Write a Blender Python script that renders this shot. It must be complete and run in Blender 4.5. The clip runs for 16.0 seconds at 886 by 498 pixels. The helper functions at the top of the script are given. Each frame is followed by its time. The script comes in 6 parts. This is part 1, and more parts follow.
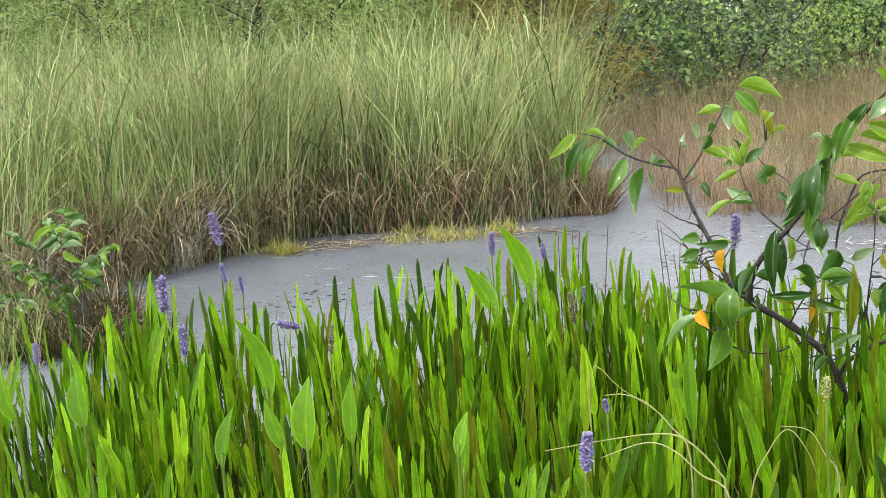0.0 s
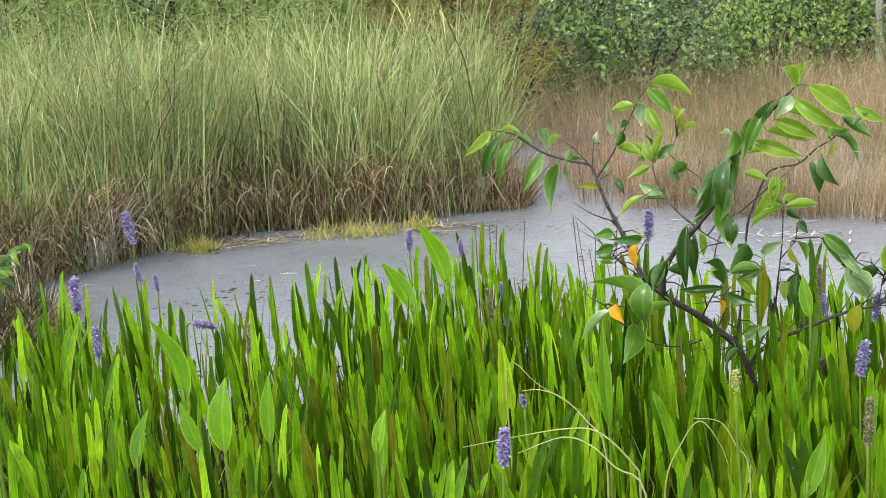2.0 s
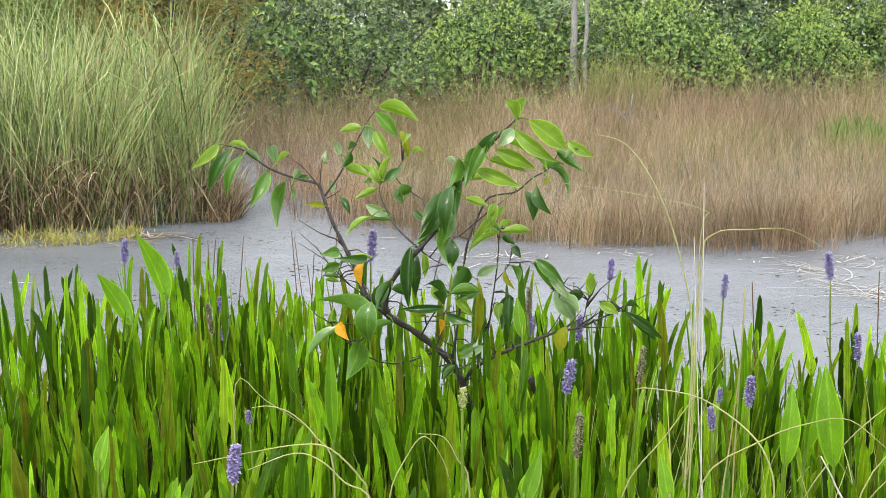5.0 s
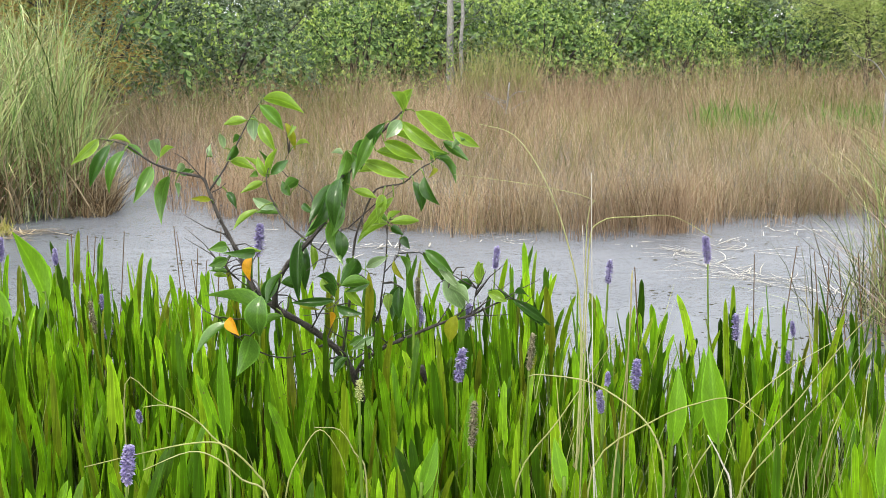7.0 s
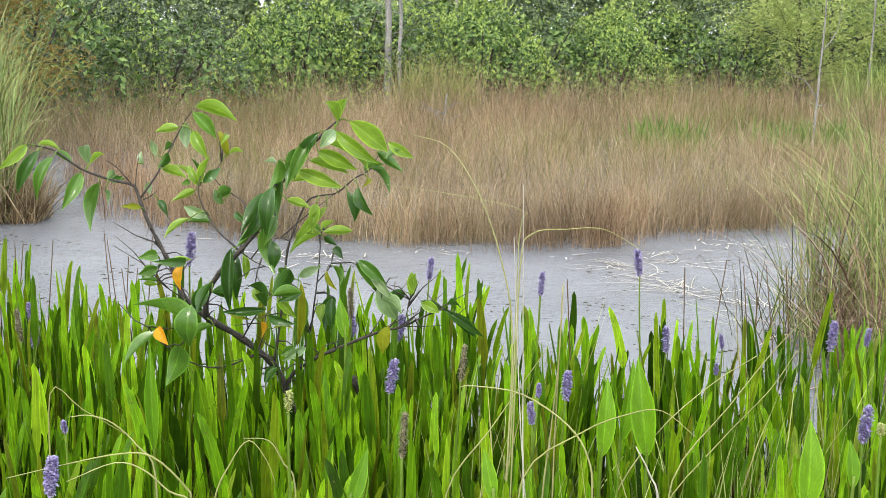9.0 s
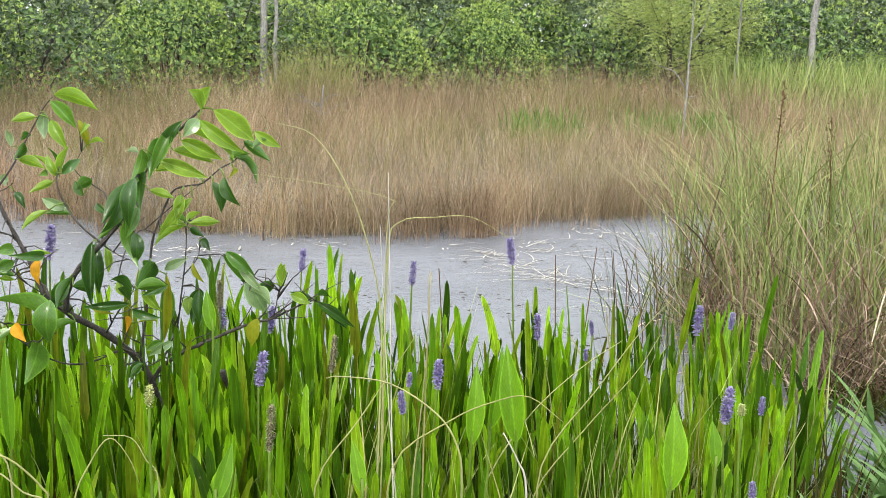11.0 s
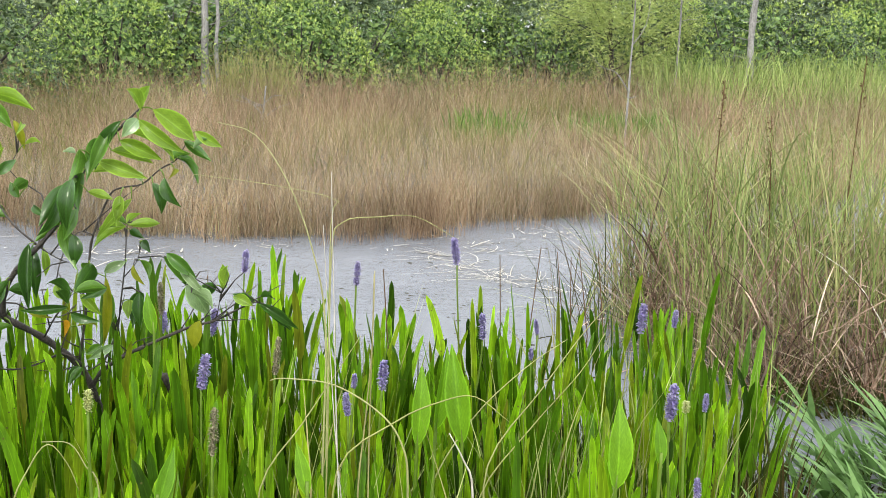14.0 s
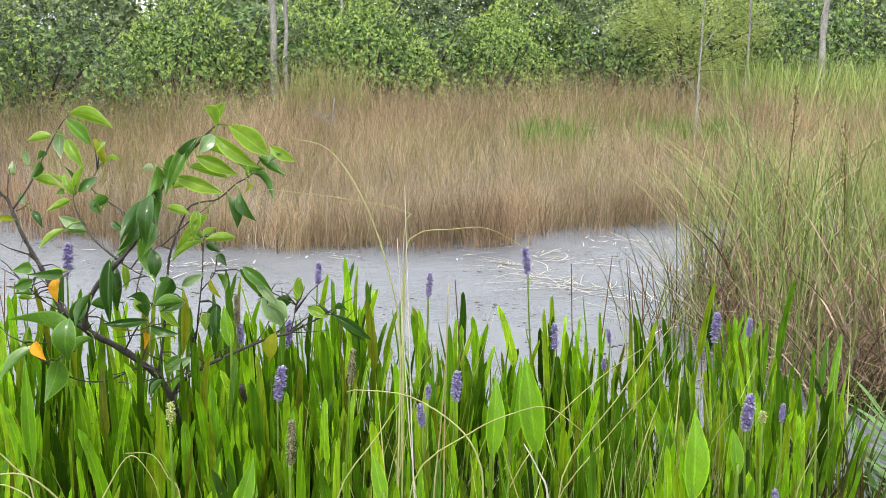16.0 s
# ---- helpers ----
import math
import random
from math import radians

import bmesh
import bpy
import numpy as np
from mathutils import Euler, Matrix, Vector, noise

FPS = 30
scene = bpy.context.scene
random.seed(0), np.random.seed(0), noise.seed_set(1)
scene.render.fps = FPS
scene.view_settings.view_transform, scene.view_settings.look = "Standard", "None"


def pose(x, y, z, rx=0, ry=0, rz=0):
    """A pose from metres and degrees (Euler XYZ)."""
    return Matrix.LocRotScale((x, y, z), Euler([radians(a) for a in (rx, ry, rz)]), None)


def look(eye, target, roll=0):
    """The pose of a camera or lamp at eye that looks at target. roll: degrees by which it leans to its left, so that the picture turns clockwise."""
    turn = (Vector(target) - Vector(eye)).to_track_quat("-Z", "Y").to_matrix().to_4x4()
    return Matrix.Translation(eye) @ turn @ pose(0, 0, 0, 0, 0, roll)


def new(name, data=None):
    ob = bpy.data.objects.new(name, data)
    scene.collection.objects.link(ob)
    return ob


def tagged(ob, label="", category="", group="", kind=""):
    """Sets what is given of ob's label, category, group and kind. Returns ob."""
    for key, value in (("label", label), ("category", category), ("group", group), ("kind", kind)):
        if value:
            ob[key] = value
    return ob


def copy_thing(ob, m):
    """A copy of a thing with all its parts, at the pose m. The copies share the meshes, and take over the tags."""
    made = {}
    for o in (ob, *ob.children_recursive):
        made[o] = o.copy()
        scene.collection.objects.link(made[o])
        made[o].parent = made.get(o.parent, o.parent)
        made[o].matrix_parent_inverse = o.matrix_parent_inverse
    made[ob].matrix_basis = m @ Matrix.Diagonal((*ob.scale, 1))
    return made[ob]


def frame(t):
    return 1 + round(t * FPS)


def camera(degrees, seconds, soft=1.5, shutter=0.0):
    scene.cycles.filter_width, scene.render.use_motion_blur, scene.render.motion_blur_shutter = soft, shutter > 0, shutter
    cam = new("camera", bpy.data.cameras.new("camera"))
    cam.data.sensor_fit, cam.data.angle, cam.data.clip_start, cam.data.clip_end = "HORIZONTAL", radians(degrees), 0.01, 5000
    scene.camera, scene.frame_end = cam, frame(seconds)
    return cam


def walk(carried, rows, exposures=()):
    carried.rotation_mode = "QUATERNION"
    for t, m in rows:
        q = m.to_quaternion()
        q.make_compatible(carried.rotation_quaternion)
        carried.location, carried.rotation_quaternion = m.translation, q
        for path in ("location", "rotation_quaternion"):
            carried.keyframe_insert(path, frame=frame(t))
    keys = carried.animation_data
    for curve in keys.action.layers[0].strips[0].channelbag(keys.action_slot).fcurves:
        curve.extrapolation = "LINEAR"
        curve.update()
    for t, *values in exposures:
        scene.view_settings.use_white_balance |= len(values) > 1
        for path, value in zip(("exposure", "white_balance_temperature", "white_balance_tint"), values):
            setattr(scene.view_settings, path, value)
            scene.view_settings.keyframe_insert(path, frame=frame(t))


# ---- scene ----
# camera: seconds, place, yaw to the left, pitch up, roll
PATH = [
    (0, 0.028, 0.026, 1.483, 20.98, -9.83, -3.67),
    (0.5, 0.033, 0.026, 1.481, 18.78, -10.07, -3.67),
    (1, 0.033, 0.026, 1.484, 17.25, -10.34, -3.50),
    (1.5, 0.035, 0.033, 1.488, 17.15, -10.47, -3.73),
    (2, 0.036, 0.025, 1.490, 17.09, -10.32, -3.57),
    (2.5, 0.035, 0.032, 1.485, 16.97, -10.16, -3.53),
    (3, 0.034, 0.036, 1.483, 16.86, -10.27, -3.49),
    (3.5, 0.034, 0.032, 1.479, 15.46, -10.42, -3.33),
    (3.7, 0.033, 0.027, 1.482, 12.56, -10.49, -2.09),
    (3.8, 0.032, 0.024, 1.484, 10.87, -10.38, -1.70),
    (4, 0.031, 0.019, 1.488, 7.57, -10.13, -0.15),
    (4.2, 0.018, 0.011, 1.493, 4.61, -9.81, 1.28),
    (4.3, 0.011, 0.007, 1.496, 4.03, -9.71, 1.42),
    (4.5, -0.003, -0.001, 1.501, 3.60, -9.76, 1.68),
    (5, -0.023, -0.025, 1.509, 2.59, -10.00, 0.83),
    (7.5, -0.049, -0.033, 1.517, -4.10, -10.44, 1.24),
    (8, -0.046, -0.028, 1.518, -4.51, -9.91, 1.74),
    (8.5, -0.040, -0.033, 1.517, -5.66, -9.70, 1.70),
    (9, -0.039, -0.033, 1.516, -6.35, -9.87, 1.77),
    (9.5, -0.029, -0.038, 1.517, -7.96, -9.91, 1.50),
    (12, -0.004, -0.002, 1.501, -13.74, -10.07, 2.57),
    (12.5, -0.003, 0.002, 1.502, -14.25, -10.03, 2.43),
    (13, -0.000, 0.004, 1.502, -14.57, -9.95, 2.24),
    (13.5, -0.002, 0.001, 1.501, -14.70, -9.98, 2.21),
    (14, -0.003, -0.004, 1.501, -14.85, -9.91, 2.13),
    (14.5, -0.006, -0.008, 1.503, -14.87, -9.78, 1.96),
    (15, -0.015, -0.026, 1.514, -14.56, -9.60, 2.09),
    (15.2, -0.017, -0.021, 1.512, -13.79, -9.61, 1.62),
    (15.5, -0.020, -0.014, 1.510, -12.65, -9.50, 1.58),
    (16, -0.016, -0.017, 1.511, -11.52, -9.60, 0.98),
]


def gaze(x, y, z, yaw, pitch, roll):
    a, b = radians(yaw), radians(pitch)
    ahead = Vector((-math.sin(a) * math.cos(b), math.cos(a) * math.cos(b), math.sin(b)))
    return look((x, y, z), Vector((x, y, z)) + ahead, roll)


cam = camera(40.70, 16.0, soft=0.6)
walk(cam, [(r[0], gaze(*r[1:])) for r in PATH], [(0.0, 0.85), (16.0, 0.85)])

# ---- light: overcast sky with drizzle ----
world = bpy.data.worlds.new("overcast_sky")
scene.world = world
world.use_nodes = True
wn, wl = world.node_tree.nodes, world.node_tree.links
wn.clear()
sky = wn.new("ShaderNodeTexSky")
sky.sky_type = "NISHITA"
sky.sun_disc = False
sky.sun_elevation = radians(42)
sky.sun_rotation = radians(211)
sky.dust_density = 4.0
sky_gain = wn.new("ShaderNodeVectorMath")
sky_gain.operation = "SCALE"
sky_gain.inputs["Scale"].default_value = 0.10
cloud_pos = wn.new("ShaderNodeTexCoord")
cloud = wn.new("ShaderNodeTexNoise")
cloud.inputs["Scale"].default_value = 2.2
cloud.inputs["Detail"].default_value = 4.0
cloud_ramp = wn.new("ShaderNodeValToRGB")
cloud_ramp.color_ramp.elements[0].position, cloud_ramp.color_ramp.elements[1].position = 0.3, 0.75
cloud_ramp.color_ramp.elements[0].color = (0.96, 0.99, 1.05, 1)
cloud_ramp.color_ramp.elements[1].color = (1.28, 1.30, 1.34, 1)
cover = wn.new("ShaderNodeMix")
cover.data_type = "RGBA"
cover.inputs["Factor"].default_value = 0.85
back = wn.new("ShaderNodeBackground")
back.inputs["Strength"].default_value = 1.0
out = wn.new("ShaderNodeOutputWorld")
wl.new(sky.outputs[0], sky_gain.inputs[0])
wl.new(cloud_pos.outputs["Generated"], cloud.inputs["Vector"])
wl.new(cloud.outputs["Fac"], cloud_ramp.inputs["Fac"])
wl.new(sky_gain.outputs[0], cover.inputs["A"])
# an overcast sky is brighter overhead than at the horizon
rise = wn.new("ShaderNodeSeparateXYZ")
height = wn.new("ShaderNodeMapRange")
height.inputs["To Min"].default_value, height.inputs["To Max"].default_value = 0.84, 1.70
shade = wn.new("ShaderNodeVectorMath")
shade.operation = "SCALE"
wl.new(cloud_pos.outputs["Generated"], rise.inputs[0])
wl.new(rise.outputs["Z"], height.inputs["Value"])
wl.new(cloud_ramp.outputs["Color"], shade.inputs[0])
wl.new(height.outputs[0], shade.inputs["Scale"])
wl.new(shade.outputs[0], cover.inputs["B"])
wl.new(cover.outputs["Result"], back.inputs["Color"])
wl.new(back.outputs[0], out.inputs[0])

sun = new("sun", bpy.data.lights.new("sun", "SUN"))
sun.data.energy = 1.5
sun.data.angle = radians(12)
sun.data.color = (1.0, 0.93, 0.82)
sun.matrix_world = look((-12, -16, 22), (0, 4, 0))

# ---- materials ----
def node_mat(name):
    m = bpy.data.materials.new(name)
    m.use_nodes = True
    m.node_tree.nodes.clear()
    return m, m.node_tree.nodes, m.node_tree.links


def leafy(name, colours, rough=0.5, through_light=0.3, grain=60.0, streak=(1, 1, 1), per_object=False, spots=0.0, gloss=0.18, patch=0.0, rib=False, contrast=0.28, edged=False):
    """Plant matter: tones picked leaf by leaf, fine streaks and blotches, some light passing through."""
    m, n, l = node_mat(name)
    colours = [tuple(round(0.6 * v, 4) for v in c) for c in colours]
    ramp = n.new("ShaderNodeValToRGB")
    ramp.color_ramp.elements[0].color = (*colours[0], 1)
    ramp.color_ramp.elements[1].color = (*colours[-1], 1)
    for i, c in enumerate(colours[1:-1], 1):
        ramp.color_ramp.elements.new(i / (len(colours) - 1)).color = (*c, 1)
    if per_object:
        info = n.new("ShaderNodeObjectInfo")
        rnd = info.outputs["Random"]
    else:
        info = n.new("ShaderNodeNewGeometry")
        rnd = info.outputs["Random Per Island"]
    l.new(rnd, ramp.inputs["Fac"])
    pos = n.new("ShaderNodeTexCoord")
    stretch = n.new("ShaderNodeMapping")
    stretch.inputs["Scale"].default_value = streak
    l.new(pos.outputs["Object"], stretch.inputs["Vector"])
    fine = n.new("ShaderNodeTexNoise")
    fine.inputs["Scale"].default_value = grain
    fine.inputs["Detail"].default_value = 3.0
    l.new(stretch.outputs[0], fine.inputs["Vector"])
    blot = n.new("ShaderNodeTexNoise")
    blot.inputs["Scale"].default_value = grain * 0.15
    l.new(pos.outputs["Object"], blot.inputs["Vector"])
    both = n.new("ShaderNodeMath")
    both.operation = "ADD"
    l.new(fine.outputs["Fac"], both.inputs[0])
    l.new(blot.outputs["Fac"], both.inputs[1])
    vary = n.new("ShaderNodeMapRange")
    vary.inputs["From Min"].default_value, vary.inputs["From Max"].default_value = 0.6, 1.4
    vary.inputs["To Min"].default_value, vary.inputs["To Max"].default_value = 1 - contrast, 1 + contrast
    l.new(both.outputs[0], vary.inputs["Value"])
    tone = n.new("ShaderNodeVectorMath")
    tone.operation = "SCALE"
    l.new(ramp.outputs["Color"], tone.inputs[0])
    l.new(vary.outputs[0], tone.inputs["Scale"])
    colour = tone.outputs[0]
    if patch:
        wide = n.new("ShaderNodeTexNoise")
        wide.inputs["Scale"].default_value = patch
        wide.inputs["Detail"].default_value = 3.0
        l.new(pos.outputs["Object"], wide.inputs["Vector"])
        span = n.new("ShaderNodeMapRange")
        span.inputs["From Min"].default_value, span.inputs["From Max"].default_value = 0.3, 0.7
        span.inputs["To Min"].default_value, span.inputs["To Max"].default_value = 0.65, 1.35
        l.new(wide.outputs["Fac"], span.inputs["Value"])
        far = n.new("ShaderNodeVectorMath")
        far.operation = "SCALE"
        l.new(colour, far.inputs[0])
        l.new(span.outputs[0], far.inputs["Scale"])
        colour = far.outputs[0]
    if rib:
        xyz = n.new("ShaderNodeSeparateXYZ")
        l.new(pos.outputs["Object"], xyz.inputs[0])
        off = n.new("ShaderNodeMath")
        off.operation = "ABSOLUTE"
        l.new(xyz.outputs["Y"], off.inputs[0])
        mid = n.new("ShaderNodeMapRange")
        mid.inputs["From Min"].default_value, mid.inputs["From Max"].default_value = 0.015, 0.05
        mid.inputs["To Min"].default_value, mid.inputs["To Max"].default_value = 1.35, 1.0
        l.new(off.outputs[0], mid.inputs["Value"])
        slope = n.new("ShaderNodeMath")
        slope.operation = "MULTIPLY_ADD"
        slope.inputs[1].default_value = -0.7
        l.new(off.outputs[0], slope.inputs[0])
        l.new(xyz.outputs["X"], slope.inputs[2])
        many = n.new("ShaderNodeMath")
        many.operation = "MULTIPLY"
        many.inputs[1].default_value = 75.0
        l.new(slope.outputs[0], many.inputs[0])
        wave = n.new("ShaderNodeMath")
        wave.operation = "SINE"
        l.new(many.outputs[0], wave.inputs[0])
        vein = n.new("ShaderNodeMapRange")
        vein.inputs["From Min"].default_value, vein.inputs["From Max"].default_value = 0.6, 1.0
        vein.inputs["To Min"].default_value, vein.inputs["To Max"].default_value = 1.0, 1.10
        l.new(wave.outputs[0], vein.inputs["Value"])
        lines = n.new("ShaderNodeMath")
        lines.operation = "MULTIPLY"
        l.new(mid.outputs[0], lines.inputs[0])
        l.new(vein.outputs[0], lines.inputs[1])
        ribbed = n.new("ShaderNodeVectorMath")
        ribbed.operation = "SCALE"
        l.new(colour, ribbed.inputs[0])
        l.new(lines.outputs[0], ribbed.inputs["Scale"])
        colour = ribbed.outputs[0]
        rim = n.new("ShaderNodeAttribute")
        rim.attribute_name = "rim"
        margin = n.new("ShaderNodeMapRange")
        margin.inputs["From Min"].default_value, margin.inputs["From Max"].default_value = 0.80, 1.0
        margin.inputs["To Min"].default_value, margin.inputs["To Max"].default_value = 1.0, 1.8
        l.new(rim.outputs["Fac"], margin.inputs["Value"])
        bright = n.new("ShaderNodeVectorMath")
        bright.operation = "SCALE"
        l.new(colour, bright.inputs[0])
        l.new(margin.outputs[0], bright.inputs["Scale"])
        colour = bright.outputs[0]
    if edged:
        rim = n.new("ShaderNodeAttribute")
        rim.attribute_name = "rim"
        line = n.new("ShaderNodeValToRGB")
        stops = line.color_ramp.elements
        stops[0].color, stops[1].color = (1.45, 1.45, 1.45, 1), (1.7, 1.7, 1.7, 1)
        for at, v in ((0.10, 0.86), (0.72, 1.0), (0.88, 1.12)):
            stops.new(at).color = (v, v, v, 1)
        l.new(rim.outputs["Fac"], line.inputs["Fac"])
        edges = n.new("ShaderNodeVectorMath")
        edges.operation = "MULTIPLY"
        l.new(colour, edges.inputs[0])
        l.new(line.outputs["Color"], edges.inputs[1])
        colour = edges.outputs[0]
    if spots:
        vor = n.new("ShaderNodeTexVoronoi")
        vor.inputs["Scale"].default_value = spots
        l.new(pos.outputs["Object"], vor.inputs["Vector"])
        edge = n.new("ShaderNodeMapRange")
        edge.inputs["From Min"].default_value, edge.inputs["From Max"].default_value = 0.06, 0.12
        l.new(vor.outputs["Distance"], edge.inputs["Value"])
        mix = n.new("ShaderNodeMix")
        mix.data_type = "RGBA"
        mix.inputs["A"].default_value = (0.10, 0.09, 0.03, 1)
        l.new(edge.outputs[0], mix.inputs["Factor"])
        l.new(colour, mix.inputs["B"])
        colour = mix.outputs["Result"]
    bsdf = n.new("ShaderNodeBsdfPrincipled")
    bsdf.inputs["Roughness"].default_value = rough
    bsdf.inputs["Specular IOR Level"].default_value = gloss
    l.new(colour, bsdf.inputs["Base Color"])
    bump = n.new("ShaderNodeBump")
    bump.inputs["Strength"].default_value = 0.25
    bump.inputs["Distance"].default_value = 0.002
    l.new(fine.outputs["Fac"], bump.inputs["Height"])
    l.new(bump.outputs[0], bsdf.inputs["Normal"])
    trans = n.new("ShaderNodeBsdfTranslucent")
    l.new(colour, trans.inputs["Color"])
    mixs = n.new("ShaderNodeMixShader")
    mixs.inputs[0].default_value = through_light
    l.new(bsdf.outputs[0], mixs.inputs[1])
    l.new(trans.outputs[0], mixs.inputs[2])
    o = n.new("ShaderNodeOutputMaterial")
    l.new(mixs.outputs[0], o.inputs[0])
    return m


def rough_mat(name, a, b, scale=8.0, rough=0.85, bump_d=0.01, stretch=(1, 1, 1)):
    """Bark, soil and debris: two tones mottled at two scales, with relief."""
    a, b = [round(0.6 * v, 4) for v in a], [round(0.6 * v, 4) for v in b]
    m, n, l = node_mat(name)
    pos = n.new("ShaderNodeTexCoord")
    mp = n.new("ShaderNodeMapping")
    mp.inputs["Scale"].default_value = stretch
    l.new(pos.outputs["Object"], mp.inputs["Vector"])
    n1 = n.new("ShaderNodeTexNoise")
    n1.inputs["Scale"].default_value = scale
    n1.inputs["Detail"].default_value = 6.0
    n2 = n.new("ShaderNodeTexNoise")
    n2.inputs["Scale"].default_value = scale * 7
    n2.inputs["Detail"].default_value = 3.0
    l.new(mp.outputs[0], n1.inputs["Vector"])
    l.new(mp.outputs[0], n2.inputs["Vector"])
    add = n.new("ShaderNodeMath")
    add.operation = "ADD"
    l.new(n1.outputs["Fac"], add.inputs[0])
    l.new(n2.outputs["Fac"], add.inputs[1])
    rng = n.new("ShaderNodeMapRange")
    rng.inputs["From Min"].default_value, rng.inputs["From Max"].default_value = 0.7, 1.3
    l.new(add.outputs[0], rng.inputs["Value"])
    mix = n.new("ShaderNodeMix")
    mix.data_type = "RGBA"
    mix.inputs["A"].default_value = (*a, 1)
    mix.inputs["B"].default_value = (*b, 1)
    l.new(rng.outputs[0], mix.inputs["Factor"])
    bsdf = n.new("ShaderNodeBsdfPrincipled")
    bsdf.inputs["Roughness"].default_value = rough
    l.new(mix.outputs["Result"], bsdf.inputs["Base Color"])
    bump = n.new("ShaderNodeBump")
    bump.inputs["Strength"].default_value = 0.7
    bump.inputs["Distance"].default_value = bump_d
    l.new(add.outputs[0], bump.inputs["Height"])
    l.new(bump.outputs[0], bsdf.inputs["Normal"])
    o = n.new("ShaderNodeOutputMaterial")
    l.new(bsdf.outputs[0], o.inputs[0])
    return m


def water_mat():
    m, n, l = node_mat("marsh_water")
    pos = n.new("ShaderNodeTexCoord")
    # cloudy water, with pale blue sky reflection mixed into its base colour
    silt_and_sky = n.new("ShaderNodeTexNoise")
    silt_and_sky.inputs["Scale"].default_value = 0.7
    silt_and_sky.inputs["Detail"].default_value = 5.0
    l.new(pos.outputs["Object"], silt_and_sky.inputs["Vector"])
    ramp = n.new("ShaderNodeValToRGB")
    ramp.color_ramp.elements[0].position, ramp.color_ramp.elements[1].position = 0.3, 0.7
    ramp.color_ramp.elements[0].color = (0.112, 0.122, 0.138, 1)
    ramp.color_ramp.elements[1].color = (0.170, 0.182, 0.203, 1)
    l.new(silt_and_sky.outputs["Fac"], ramp.inputs["Fac"])
    # specks of floating weed
    vor = n.new("ShaderNodeTexVoronoi")
    vor.inputs["Scale"].default_value = 13.0
    l.new(pos.outputs["Object"], vor.inputs["Vector"])
    patch = n.new("ShaderNodeTexNoise")
    patch.inputs["Scale"].default_value = 1.3
    l.new(pos.outputs["Object"], patch.inputs["Vector"])
    size = n.new("ShaderNodeMapRange")
    size.inputs["From Min"].default_value, size.inputs["From Max"].default_value = 0.45, 0.75
    size.inputs["To Min"].default_value, size.inputs["To Max"].default_value = 0.10, 0.30
    l.new(patch.outputs["Fac"], size.inputs["Value"])
    speck = n.new("ShaderNodeMath")
    speck.operation = "LESS_THAN"
    l.new(vor.outputs["Distance"], speck.inputs[0])
    l.new(size.outputs[0], speck.inputs[1])
    mix = n.new("ShaderNodeMix")
    mix.data_type = "RGBA"
    mix.inputs["B"].default_value = (0.030, 0.028, 0.016, 1)
    l.new(speck.outputs[0], mix.inputs["Factor"])
    l.new(ramp.outputs["Color"], mix.inputs["A"])
    bsdf = n.new("ShaderNodeBsdfPrincipled")
    bsdf.inputs["IOR"].default_value = 1.33
    l.new(mix.outputs["Result"], bsdf.inputs["Base Color"])
    gl = n.new("ShaderNodeMapRange")
    gl.inputs["To Min"].default_value, gl.inputs["To Max"].default_value = 0.26, 0.8
    l.new(speck.outputs[0], gl.inputs["Value"])
    l.new(gl.outputs[0], bsdf.inputs["Roughness"])
    dull = n.new("ShaderNodeMapRange")
    dull.inputs["To Min"].default_value, dull.inputs["To Max"].default_value = 0.5, 0.05
    l.new(speck.outputs[0], dull.inputs["Value"])
    l.new(dull.outputs[0], bsdf.inputs["Specular IOR Level"])
    # ripples and rain pits
    rip = n.new("ShaderNodeTexNoise")
    rip.inputs["Scale"].default_value = 9.0
    rip.inputs["Detail"].default_value = 4.0
    l.new(pos.outputs["Object"], rip.inputs["Vector"])
    pit = n.new("ShaderNodeTexVoronoi")
    pit.inputs["Scale"].default_value = 22.0
    l.new(pos.outputs["Object"], pit.inputs["Vector"])
    ring = n.new("ShaderNodeMath")
    ring.operation = "SINE"
    freq = n.new("ShaderNodeMath")
    freq.operation = "MULTIPLY"
    freq.inputs[1].default_value = 26.0
    l.new(pit.outputs["Distance"], freq.inputs[0])
    l.new(freq.outputs[0], ring.inputs[0])
    tot = n.new("ShaderNodeMath")
    tot.operation = "MULTIPLY_ADD"
    tot.inputs[1].default_value = 0.09
    l.new(ring.outputs[0], tot.inputs[0])
    l.new(rip.outputs["Fac"], tot.inputs[2])
    bump = n.new("ShaderNodeBump")
    bump.inputs["Strength"].default_value = 0.5
    bump.inputs["Distance"].default_value = 0.012
    l.new(tot.outputs[0], bump.inputs["Height"])
    l.new(bump.outputs[0], bsdf.inputs["Normal"])
    o = n.new("ShaderNodeOutputMaterial")
    l.new(bsdf.outputs[0], o.inputs[0])
    return m


M_WATER = water_mat()
M_SOIL = rough_mat("marsh_soil", (0.035, 0.028, 0.018), (0.10, 0.08, 0.05), 3.0, 0.9, 0.03)
M_TAN = leafy("sere_grass", [(0.10, 0.072, 0.040), (0.44, 0.335, 0.19), (0.68, 0.54, 0.35), (0.48, 0.33, 0.185), (0.39, 0.37, 0.165), (0.82, 0.67, 0.47), (0.26, 0.18, 0.105)], 0.7, 0.2, 40, patch=0.9)
M_RUST = leafy("rusty_grass", [(0.09, 0.056, 0.033), (0.43, 0.285, 0.165), (0.64, 0.47, 0.31), (0.37, 0.235, 0.135), (0.75, 0.57, 0.39)], 0.7, 0.2, 40, patch=0.9)
